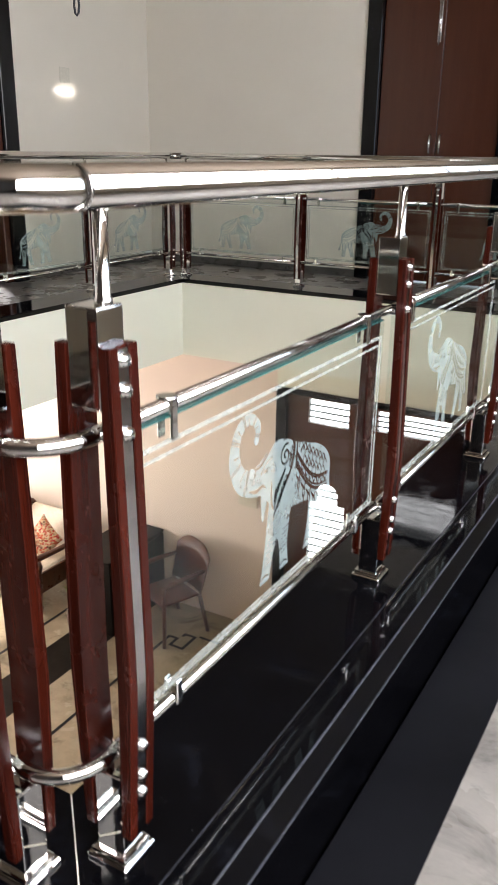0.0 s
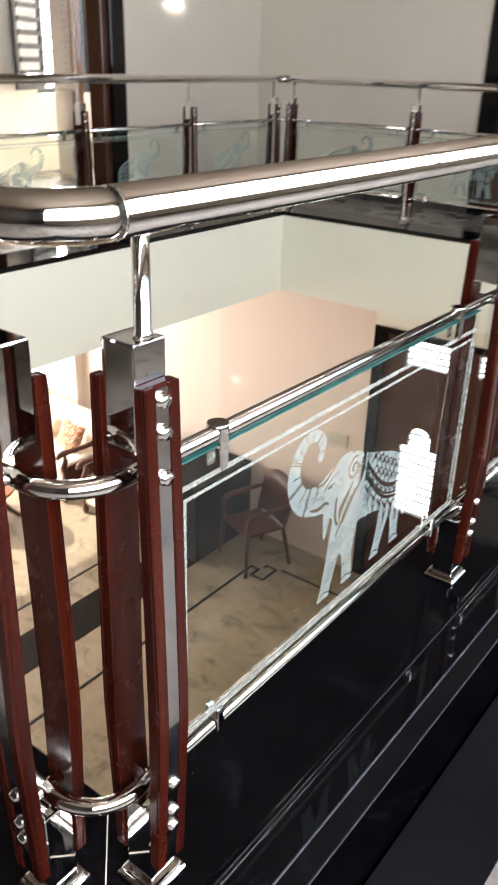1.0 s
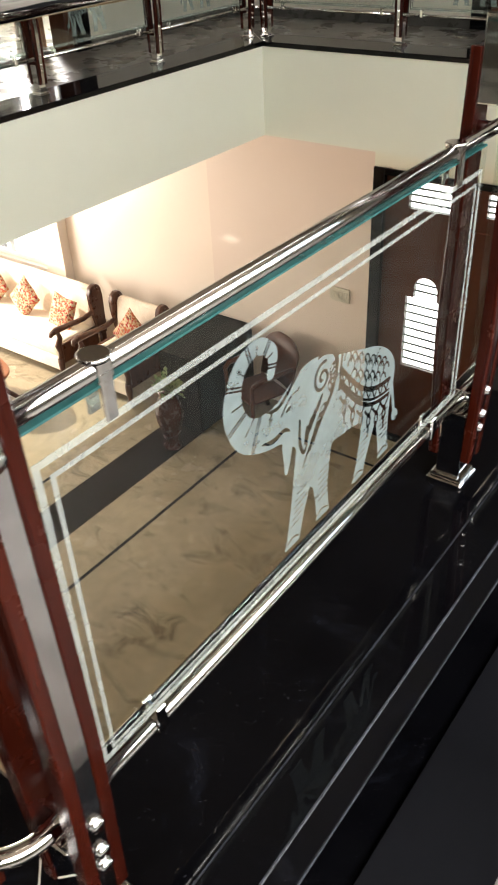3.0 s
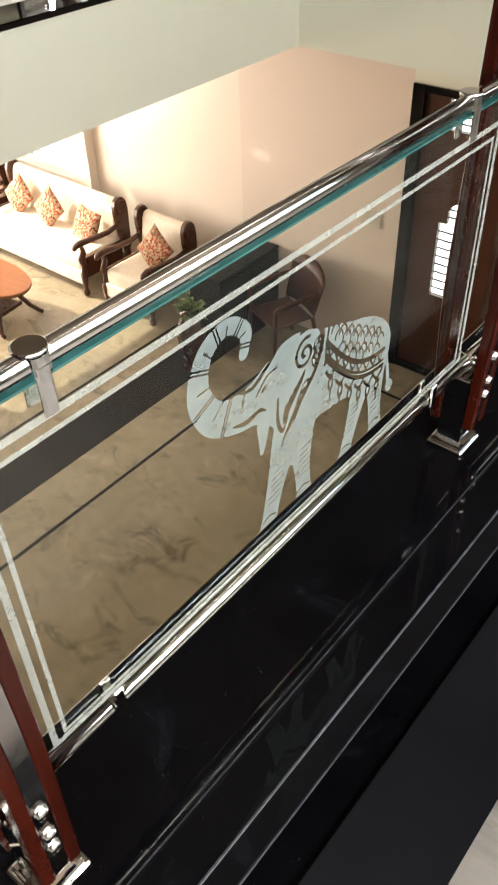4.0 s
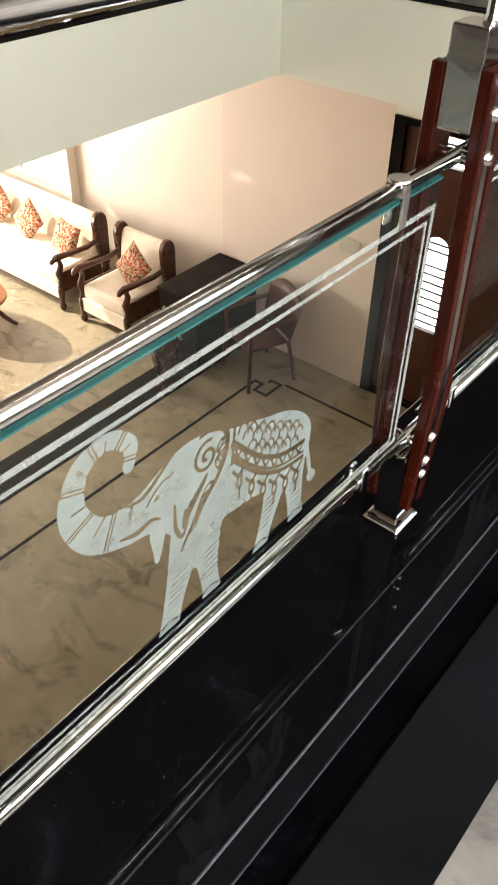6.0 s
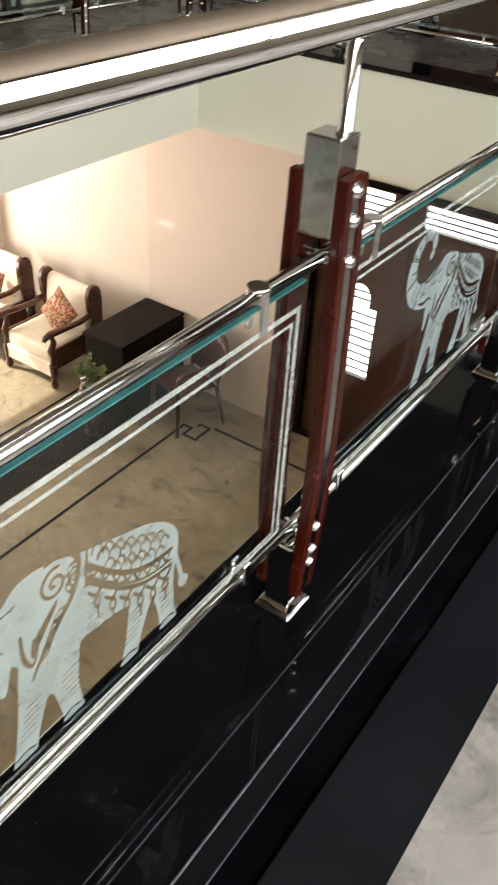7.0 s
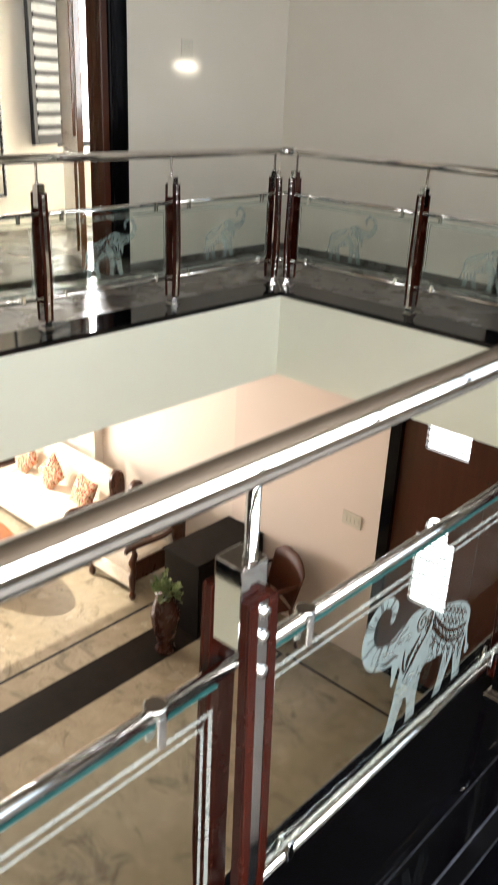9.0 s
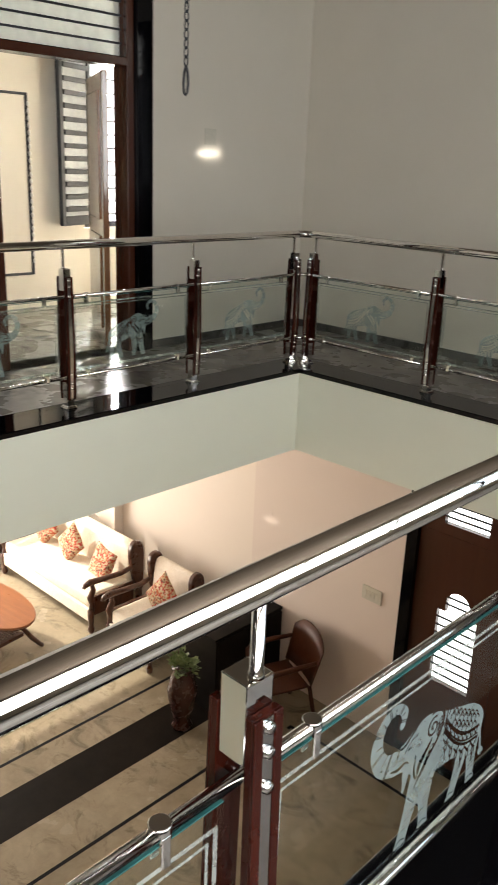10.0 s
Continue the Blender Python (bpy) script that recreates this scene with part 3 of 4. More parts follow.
def elephant_mesh():
    """A raised-trunk elephant, head towards -y, sandblasted with clear drawn lines; y, z from the pane's middle bottom."""
    step = 0.0016
    ys, zs = np.arange(-0.20, 0.20, step), np.arange(0.0, 0.33, step)
    Y, Z = np.meshgrid(ys, zs, indexing="ij")

    def ell(cy, cz, ry, rz, tilt=0.0):
        c, s = math.cos(radians(tilt)), math.sin(radians(tilt))
        u, v = (Y - cy) * c + (Z - cz) * s, -(Y - cy) * s + (Z - cz) * c
        return (np.sqrt((u / ry) ** 2 + (v / rz) ** 2) - 1) * min(ry, rz)

    def limb(y0, z0, r0, y1, z1, r1):
        dy, dz = y1 - y0, z1 - z0
        t = np.clip(((Y - y0) * dy + (Z - z0) * dz) / (dy * dy + dz * dz), 0, 1)
        return np.hypot(Y - y0 - t * dy, Z - z0 - t * dz) - (r0 + (r1 - r0) * t)

    def chain(fn, n=26):
        pts = [fn(k / n) for k in range(n + 1)]
        d = None
        for (a, b, c), (e, f, g) in zip(pts, pts[1:]):
            q = limb(a, b, c, e, f, g)
            d = q if d is None else np.minimum(d, q)
        return d

    def smooth(a, b, k):
        h = np.clip(0.5 + 0.5 * (b - a) / k, 0, 1)
        return b * (1 - h) + a * h - k * h * (1 - h)

    def curve(ctrl, per=6):
        """A smooth run of (y, z, radius) through its control points."""
        c = [ctrl[0]] + list(ctrl) + [ctrl[-1]]
        out = []
        for a, b, e, f in zip(c, c[1:], c[2:], c[3:]):
            for k in range(per):
                t = k / per
                out.append(tuple(0.5 * (2 * q + (r - p) * t + (2 * p - 5 * q + 4 * r - w) * t * t + (3 * q - p - 3 * r + w) * t ** 3) for p, q, r, w in zip(a, b, e, f)))
        return out + [ctrl[-1]]

    def stroke(pts):
        return chain(lambda t: pts[min(int(round(t * (len(pts) - 1))), len(pts) - 1)], len(pts) - 1)

    trunk_line = curve([(-0.062, 0.186, 0.028), (-0.098, 0.186, 0.0215), (-0.134, 0.201, 0.0165), (-0.151, 0.236, 0.0135), (-0.140, 0.270, 0.0105), (-0.112, 0.281, 0.0082), (-0.090, 0.265, 0.0078), (-0.093, 0.245, 0.0062)])
    body = ell(0.076, 0.143, 0.084, 0.046, -15)
    head = ell(-0.034, 0.184, 0.046, 0.042, 22)
    d = smooth(body, head, 0.03)
    d = smooth(d, limb(-0.005, 0.165, 0.050, 0.03, 0.154, 0.048), 0.02)
    d = smooth(d, stroke(trunk_line), 0.012)
    for leg in (((-0.030, 0.118, 0.026), (-0.047, 0.068, 0.0165), (-0.058, 0.030, 0.0135), (-0.063, 0.008, 0.0150)),
                ((-0.008, 0.112, 0.025), (-0.005, 0.062, 0.0150), (-0.002, 0.030, 0.0125), (0.000, 0.008, 0.0145)),
                ((0.103, 0.110, 0.026), (0.096, 0.074, 0.0165), (0.084, 0.034, 0.0120), (0.077, 0.008, 0.0130)),
                ((0.130, 0.108, 0.024), (0.134, 0.070, 0.0155), (0.138, 0.034, 0.0125), (0.141, 0.008, 0.0140))):
        d = smooth(d, stroke(curve(leg, 4)), 0.010)
    d = np.maximum(d, 0.013 - Z)
    d = np.minimum(d, stroke(curve([(-0.068, 0.152, 0.010), (-0.069, 0.134, 0.0065), (-0.071, 0.119, 0.003)], 4)))
    d = np.minimum(d, stroke(curve([(0.148, 0.128, 0.0035), (0.156, 0.096, 0.0030), (0.163, 0.066, 0.0030)], 4)))
    d = np.minimum(d, ell(0.166, 0.058, 0.0075, 0.010, 35))
    cut = []

    def line(fn, w, n=18):
        cut.append(chain(lambda t: (*fn(t), w), n))
    # ear rim, its spiral and petals
    cut.append(stroke(curve([(-0.012, 0.222, 0.0014), (0.010, 0.222, 0.0030), (0.024, 0.203, 0.0032), (0.016, 0.172, 0.0028), (-0.008, 0.146, 0.0030), (-0.030, 0.122, 0.0022), (-0.041, 0.106, 0.0012)])))
    cut.append(stroke(curve([(-0.046, 0.168, 0.0014), (-0.046, 0.140, 0.0026), (-0.038, 0.124, 0.0020), (-0.030, 0.140, 0.0010)])))
    line(lambda t: (-0.004 + 0.017 * (1 - 0.85 * t) * math.cos(9.5 * t + 1.2), 0.196 + 0.018 * (1 - 0.85 * t) * math.sin(9.5 * t + 1.2)), 0.0019, 34)
    for k in range(5):
        a = radians(-75 + 32 * k)
        cut.append(np.abs(ell(0.008 + 0.010 * math.cos(a), 0.190 + 0.011 * math.sin(a), 0.0060, 0.0028, math.degrees(a))) - 0.0009)
    for k in range(5):
        cut.append(ell(-0.010 - 0.0062 * k, 0.168 - 0.0062 * k, 0.0120, 0.0026, 55 + 6 * k))
        cut.append(np.abs(ell(-0.004 - 0.0050 * k, 0.158 - 0.0080 * k, 0.0075, 0.0034, 40)) - 0.0008)
    # brow beads, eye and mouth
    for k in range(15):
        t = k / 14
        cut.append(np.hypot(Y + 0.098 - 0.070 * t, Z - 0.196 - 0.024 * t - 0.012 * math.sin(math.pi * t)) - 0.0011)
    cut.append(stroke(curve([(-0.100, 0.206, 0.0008), (-0.082, 0.203, 0.0022), (-0.062, 0.214, 0.0022), (-0.042, 0.228, 0.0008)])))
    cut.append(ell(-0.066, 0.192, 0.0045, 0.0022, 25))
    line(lambda t: (-0.078 + 0.030 * t, 0.190 + 0.014 * t + 0.006 * math.sin(3 * t)), 0.0011, 8)
    cut.append(stroke(curve([(-0.110, 0.176, 0.0010), (-0.092, 0.170, 0.0030), (-0.074, 0.172, 0.0022), (-0.064, 0.166, 0.0010)])))
    # saddle cloth: bands, scales, triangles and pendants
    edge = lambda t, f: (0.032 + 0.114 * t, 0.186 - 0.070 * t - 0.020 * math.sin(math.pi * t) - f * 0.024)
    for f, w in ((-0.15, 0.0030), (0.45, 0.0016), (0.72, 0.0026)):
        line(lambda t, f=f: edge(t, f), w)
    line(lambda t: (0.034 - 0.004 * t, 0.204 - 0.040 * t), 0.0018, 4)
    for r in range(4):
        for k in range(7):
            cy, cz = 0.046 + 0.0138 * k + 0.007 * (r % 2), 0.199 - 0.0078 * k - 0.0105 * r
            if cz - 0.002 > edge((cy - 0.032) / 0.114, -0.35)[1]:
                line(lambda t, cy=cy, cz=cz: (cy + 0.0066 * math.cos(math.pi * t), cz - 0.004 + 0.0085 * math.sin(math.pi * t)), 0.0012, 7)
    for k in range(8):
        a, b, c = edge((k + 0.1) / 8, -0.05), edge((k + 0.5) / 8, 0.38), edge((k + 0.9) / 8, -0.05)
        line(lambda t, a=a, b=b, c=c: (a[0] + (b[0] - a[0]) * 2 * t, a[1] + (b[1] - a[1]) * 2 * t) if t < 0.5 else (b[0] + (c[0] - b[0]) * (2 * t - 1), b[1] + (c[1] - b[1]) * (2 * t - 1)), 0.0013, 4)
    for k in range(6):
        a = edge((k + 0.5) / 6, 1.0)
        line(lambda t, a=a: (a[0] - 0.009 + 0.018 * t, a[1] + 0.002 - 0.009 * math.sin(math.pi * t)), 0.0018, 8)
        cut.append(np.abs(ell(a[0], a[1] - 0.016, 0.0038, 0.0075)) - 0.0013)
        line(lambda t, a=a: (a[0], a[1] - 0.026 - 0.012 * t), 0.0013, 2)
    # trunk rings
    for k in range(6, len(trunk_line) - 3, 3):
        (y0, z0, r0), (y1, z1, _) = trunk_line[k], trunk_line[k + 1]
        ln = math.hypot(y1 - y0, z1 - z0)
        ny, nz = -(z1 - z0) / ln, (y1 - y0) / ln
        reach = 0.9 if k % 2 else 0.1
        for off in ((0.0, 0.0035) if k % 2 else (0.0,)):
            line(lambda t, o=off, y0=y0, z0=z0, r0=r0, ny=ny, nz=nz, g=reach: (y0 + o * nz + ny * r0 * (-0.95 + (0.95 + g) * t), z0 - o * ny + nz * r0 * (-0.95 + (0.95 + g) * t)), 0.0009, 3)
    # anklets and toes
    for fy, fz, lean in ((-0.060, 0.022, 0.30), (-0.001, 0.022, 0.03), (0.079, 0.022, 0.25), (0.140, 0.022, -0.08)):
        for k in range(6):
            h = 0.018 + 0.0075 * k
            line(lambda t, fy=fy, fz=fz, h=h, g=lean: (fy + g * h - 0.010 + 0.020 * t, fz + h + 0.003 * t), 0.0008, 2)
        line(lambda t, fy=fy, fz=fz: (fy - 0.012 + 0.022 * t, fz - 0.002 + 0.004 * math.sin(math.pi * t)), 0.0010, 4)
    for c in cut:
        d = np.maximum(d, -c)
    inside = d < 0
    # one flat plate from the grid, its rim drawn to the zero line
    bm, made = bmesh.new(), {}

    def corner(i, j):
        k = (i, j)
        if k not in made:
            made[k] = bm.verts.new((0.0, ys[i], zs[j]))
        return made[k]

    def crossing(i, j, p, q):
        k = (min((i, j), (p, q)), max((i, j), (p, q)))
        if k not in made:
            t = d[i, j] / (d[i, j] - d[p, q])
            made[k] = bm.verts.new((0.0, ys[i] + (ys[p] - ys[i]) * t, zs[j] + (zs[q] - zs[j]) * t))
        return made[k]
    cells = inside[:-1, :-1] | inside[1:, :-1] | inside[1:, 1:] | inside[:-1, 1:]
    for i, j in np.argwhere(cells):
        i, j = int(i), int(j)
        loop = []
        c4 = ((i, j), (i + 1, j), (i + 1, j + 1), (i, j + 1))
        for a, b in zip(c4, c4[1:] + c4[:1]):
            if inside[a]:
                loop.append(corner(*a))
            if inside[a] != inside[b]:
                loop.append(crossing(*a, *b))
        if len(set(loop)) == len(loop) and len(loop) > 2:
            bm.faces.new(loop)
    return mesh_of("etched_elephant", bm, ETCH)


ELEPHANT = elephant_mesh()


def glass_panel(length):
    """One bay's pane with rails and clips; its own y runs along the bay from 0 to length."""
    bay = thing("glass_panel", "clear glass railing panel etched with an elephant and a double border", "railing panel", (0, 0, 0), 0, "glass panels of the railing")
    g0, g1, zb, zt = 0.033, length - 0.033, 0.245, 0.600
    part("pane", box(-0.006, 0.006, g0, g1, zb, zt), GLASS, bay)
    part("pane_edge", box(-0.0061, 0.0061, g0 + 0.001, g1 - 0.001, zt, zt + 0.002), GLASSEDGE, bay, "green cut edge of the glass")
    for z in (MID_Z, LOW_Z):
        part("rail_tube", tube([(0, 0.0, z), (0, length, z)], TUBE_R, 16), RAILSTEEL, bay)
    for inset, side, low, w in ((0.024, 0.009, 0.005, 0.0062), (0.039, 0.022, 0.013, 0.0042)):
        a0, a1, c0, c1 = g0 + side, g1 - side, zb + low, zt - inset
        bm = bmesh.new()
        for q in ((a0, a1, c1 - w, c1), (a0, a1, c0, c0 + w), (a0, a0 + w, c0 + w, c1 - w), (a1 - w, a1, c0 + w, c1 - w)):
            bm_box(bm, 0.0063, 0.0067, *q)
        part("etched_border", bm, ETCHLINE, bay)
    el = new("etched_elephant", ELEPHANT)
    el.parent, el.matrix_basis = bay, Matrix.Translation((0.0066, length / 2, zb + 0.022))
    for y in (0.115, length - 0.115):
        for z, s in ((MID_Z, -1), (LOW_Z, 1)):
            c = box(-0.0105, 0.0105, y - 0.008, y + 0.008, z - 0.0105, z + 0.0105, 0.004, 2)
            bm_box(c, 0.0068, 0.0108, y - 0.006, y + 0.006, *sorted((z, z + s * (0.040 if s < 0 else 0.026))), 0.0015, 1)
            bm_box(c, -0.0108, -0.0068, y - 0.006, y + 0.006, *sorted((z, z + s * (0.040 if s < 0 else 0.026))), 0.0015, 1)
            if s < 0:
                bm_tube(c, [(0, y, z + 0.007), (0, y, z + 0.0100), (0, y, z + 0.0108)], [0.0125, 0.0125, 0.011], 14)
            part("glass_clip", c, CHROME, bay)
    return bay


# rows of posts: (place, turn); the walk side of each row is its own +x
D = 0.08
EY = [RY0 + D + (RY1 - RY0 - 2 * D) * k / 5 for k in range(6)]
NX = [RX0 + D + (RX1 - RX0 - 2 * D) * k / 3 for k in range(4)]
rows = [("east", [(RX1, y) for y in EY], 0), ("west", [(RX0, y) for y in reversed(EY)], 180), ("north", [(x, RY1) for x in reversed(NX)], 90), ("south", [(x, RY0) for x in NX], -90)]
post0, bays = railing_post(), {}
first = True
for side, places, turn in rows:
    for x, y in places:
        m = pose(x, y, 0, 0, 0, turn)
        if first:
            post0.matrix_world, first = m, False
        else:
            copy_thing(post0, m)
    for (x0, y0), (x1, y1) in zip(places, places[1:]):
        length = math.hypot(x1 - x0, y1 - y0)
        key = round(length, 3)
        m = pose(x0, y0, 0, 0, 0, turn)
        if key in bays:
            copy_thing(bays[key], m)
        else:
            bays[key] = glass_panel(length)
            bays[key].matrix_world = m


def corner_path(x, y, sx, sy, r, z, n=8):
    """Quarter bend at a corner of the railing; sx, sy point from the corner into the railing's two lines."""
    cx, cy = x + sx * r, y + sy * r
    return [(cx - sx * r * math.cos(a), cy - sy * r * math.sin(a), z) for a in (math.pi / 2 * k / n for k in range(n + 1))]


handrail = thing("handrail", "polished stainless steel tube handrail round the open well", "handrail")
R = 0.060
CORNERS = {"se": (RX1, RY0, -1, 1), "ne": (RX1, RY1, -1, -1), "nw": (RX0, RY1, 1, -1), "sw": (RX0, RY0, 1, 1)}
HX0, HX1, HY0, HY1 = RX0 - RAIL_OUT, RX1 + RAIL_OUT, RY0 - RAIL_OUT, RY1 + RAIL_OUT
for x in (HX0, HX1):
    part("straight_tube", tube([(x, HY0 + R, RAIL_Z), (x, HY1 - R, RAIL_Z)], RAIL_R, 28), CHROME, handrail)
for y in (HY0, HY1):
    part("straight_tube", tube([(HX0 + R, y, RAIL_Z), (HX1 - R, y, RAIL_Z)], RAIL_R, 28), CHROME, handrail)
for c in ((HX1, HY0, -1, 1), (HX1, HY1, -1, -1), (HX0, HY1, 1, -1), (HX0, HY0, 1, 1)):
    bend = part("bend", bm_tube(bmesh.new(), corner_path(*c, R, RAIL_Z, 10), RAIL_R * 0.995, 28), CHROME, handrail)
    for q in (corner_path(*c, R, RAIL_Z)[0], corner_path(*c, R, RAIL_Z)[-1]):
        x, y, sx, sy = c
        along = Vector((0, 0.004, 0)) if abs(q[0] - x) < 1e-4 else Vector((0.004, 0, 0))
        part("weld_ring", tube([Vector(q) - along * 0.35, Vector(q) + along * 0.35], RAIL_R + 0.0002, 28), BRUSHED, bend)
for nm, c in CORNERS.items():
    for z in (MID_Z, LOW_Z):
        lp = thing("corner_loop", "bent steel tube that ties two corner posts together", "railing tube", (0, 0, 0), 0, "corner loops of the railing")
        x, y, sx, sy = c
        pth = corner_path(x, y, sx, sy, 0.06, z, 10)
        part("tube", tube([(x, y + sy * D, z)] + pth + [(x + sx * D, y, z)], TUBE_R * 1.1, 16), CHROME, lp)

# ---- hall below ----
fixed("floor_low", box(LX0, LX1, LY0, LY1 + 0.2, F_LOW - 0.1, F_LOW), LOWMARBLE, "beige marble floor with darker blotches", "floor")


def inlay(name, label, *boxes, material=BLACKSTONE):
    bm = bmesh.new()
    for x0, x1, y0, y1 in boxes:
        bm_box(bm, x0, x1, y0, y1, F_LOW - 0.01, F_LOW + 0.0015)
    return tagged(part(name, bm, material), label, "floor inlay", kind="structure")


w = 0.030
inlay("inlay_band", "broad dark brown stone band let into the floor", (-4.88, -4.46, LY0, 5.25), material=DARKSTONE)
inlay("inlay_line_a", "thin black stone line let into the floor", (-5.20, -5.20 + w, LY0, 5.6))
inlay("inlay_line_b", "thin black stone line with a fret corner", (-4.02, -4.02 + w, LY0, 5.53), (-4.02, -3.90, 5.53, 5.53 + w), (-3.90 - w, -3.90, 5.41, 5.53),
      (-3.90, -3.76, 5.41, 5.41 + w), (-3.76 - w, -3.76, 5.41 + w, 5.66), (-3.90, -3.76 - w, 5.66 - w, 5.66), (-3.90, -3.90 + w, 5.60, 5.66 - w))
inlay("inlay_line_c", "thin black stone line let into the floor", (-3.74, LX1, 5.66, 5.66 + w))

SQ, WIDE, ARCH = (-2.89, -2.51, -1.35, -1.13), (-2.25, -1.63, -1.32, -1.14), (-2.86, -2.51, -2.75, -2.09)
DX0, DX1, DTOP = -3.19, -1.48, -1.055
fixed("wall_low_north_a", wall_with_holes("y", LY1 + 0.012, 0.2, LX0 - 0.2, -4.90, F_LOW, CEIL_LOW, [(-9.0, -7.28, -2.85, -1.15)]), LOWWALL, "warm cream wall behind the sofa, lit by the sun", "wall")
fixed("wall_pier", box(-7.28, -6.98, LY1 - 0.11, LY1 + 0.011, F_LOW, CEIL_LOW), LOWWALL, "narrow cream pier beside the sofa window", "pier")
fixed("wall_low_north_b", box(-4.90, DX0, LY1, LY1 + 0.2, F_LOW, CEIL_LOW), PINKWALL, "warm cream wall beside the front door", "wall")
fixed("wall_low_north_c", wall_with_holes("y", LY1, 0.2, DX0, LX1 + 0.2, F_LOW, CEIL_LOW, [(DX0, DX1, F_LOW, DTOP)]), FASCIA, "cream wall over the front door", "wall")
# out of view; hole sized so the sun reaches the sofa and floor
fixed("wall_low_west", wall_with_holes("x", LX0, -0.2, LY0, LY1 + 0.2, F_LOW, CEIL_LOW, [(2.2, 5.3, F_LOW + 0.25, F_LOW + 2.9)]), LOWWALL, "cream wall with a wide unglazed opening, added to let the sun in", "wall")
fixed("wall_low_east", box(LX1, LX1 + 0.2, LY0, LY1 + 0.2, F_LOW, CEIL_LOW), LOWWALL, "plain cream wall", "wall")
fixed("wall_low_south", box(LX0 - 0.2, LX1 + 0.2, LY0 - 0.2, LY0, F_LOW, CEIL_LOW), LOWWALL, "plain cream wall", "wall")
window_unit("window_4", "y", LY1 + 0.11, -9.0, -7.28, -2.85, -1.15, 9, "white barred window behind the sofa in bright daylight", CEIL)
backdrop("backdrop_sofa_window", box(-9.6, -6.9, 7.2, 7.22, -3.5, -0.6))
backdrop("backdrop_front_door", box(-3.6, -1.0, 7.0, 7.02, -4.6, -0.6))
fixed("ground_outside", box(-40, 20, -30, 40, F_LOW - 0.5, F_LOW - 0.2), UPMARBLE, "pale paved yard round the house", "ground")

# front door: black stone surround, brown leaves with glazed openings
front = thing("door_3", "brown polished front door with arched and square grilled panes", "door", kind="structure")
part("surround", box(DX0, DX0 + 0.10, LY1 - 0.02, LY1 + 0.16, F_LOW, DTOP, 0.004, 1), GRANITE, front, "black polished granite")
part("surround", box(DX1 - 0.10, DX1, LY1 - 0.02, LY1 + 0.16, F_LOW, DTOP, 0.004, 1), GRANITE, front, "black polished granite")
part("surround", box(DX0 + 0.101, DX1 - 0.101, LY1 - 0.02, LY1 + 0.16, DTOP - 0.05, DTOP, 0.004, 1), GRANITE, front, "black polished granite")
part("threshold", box(DX0 + 0.101, DX1 - 0.101, LY1 - 0.01, LY1 + 0.14, F_LOW, F_LOW + 0.06, 0.004, 1), GRANITE, front)


def leaf_with_hole(x0, x1, z0, z1, holes):
    return wall_with_holes("y", LY1 + 0.03, 0.045, x0, x1, z0, z1, holes)


zt = DTOP - 0.051
transom = part("transom", leaf_with_hole(DX0 + 0.101, DX1 - 0.101, -1.44, zt, [SQ, WIDE]), DOORWOOD, front)
cxa, ra, ztop = (ARCH[0] + ARCH[1]) / 2, 0.105, -1.441
bm = leaf_with_hole(DX0 + 0.101, -2.33, F_LOW + 0.061, ARCH[3], [ARCH])
for x0, x1, z0, z1 in ((DX0 + 0.101, cxa - ra, ARCH[3], ztop), (cxa + ra, -2.33, ARCH[3], ztop), (cxa - ra, cxa + ra, ARCH[3] + 0.19, ztop)):
    bm_box(bm, x0, x1, LY1 + 0.03, LY1 + 0.075, z0, z1)
leaf_a = part("leaf", bm, DOORWOOD, front)
for sx in (-1, 1):
    o = [(cxa + sx * ra, ARCH[3] + 0.085), (cxa + sx * ra, ARCH[3] + 0.1901)] + [(cxa + sx * ra * math.sin(a), ARCH[3] + 0.085 + 0.105 * math.cos(a)) for a in (math.pi / 2 * k / 8 for k in range(8))]
    part("spandrel", prism(o, "y", LY1 + 0.03, LY1 + 0.075), DOORWOOD, leaf_a)
leaf_b = part("leaf", box(-2.328, DX1 - 0.101, LY1 + 0.03, LY1 + 0.075, F_LOW + 0.061, -1.441, 0.003, 1), DOORWOOD, front)


def grilled(x0, x1, z0, z1, n, parent):
    pane = part("pane", box(x0, x1, LY1 + 0.050, LY1 + 0.054, z0, z1), WINGLASS, parent)
    for k in range(1, n):
        z = z0 + (z1 - z0) * k / n
        part("grille_bar", box(x0, x1, LY1 + 0.038, LY1 + 0.046, z - 0.0065, z + 0.0065), IRON, pane)


grilled(*SQ, 4, transom)
grilled(*WIDE, 4, transom)
grilled(*ARCH, 9, leaf_a)
grilled(cxa - ra, cxa + ra, ARCH[3], ARCH[3] + 0.19, 3, leaf_a)

# ---- furniture below ----
def rounded(x0, x1, y0, y1, z0, z1, r, seg=4):
    bm = box(x0, x1, y0, y1, z0, z1, r, seg)
    for f in bm.faces:
        f.smooth = True
    return bm


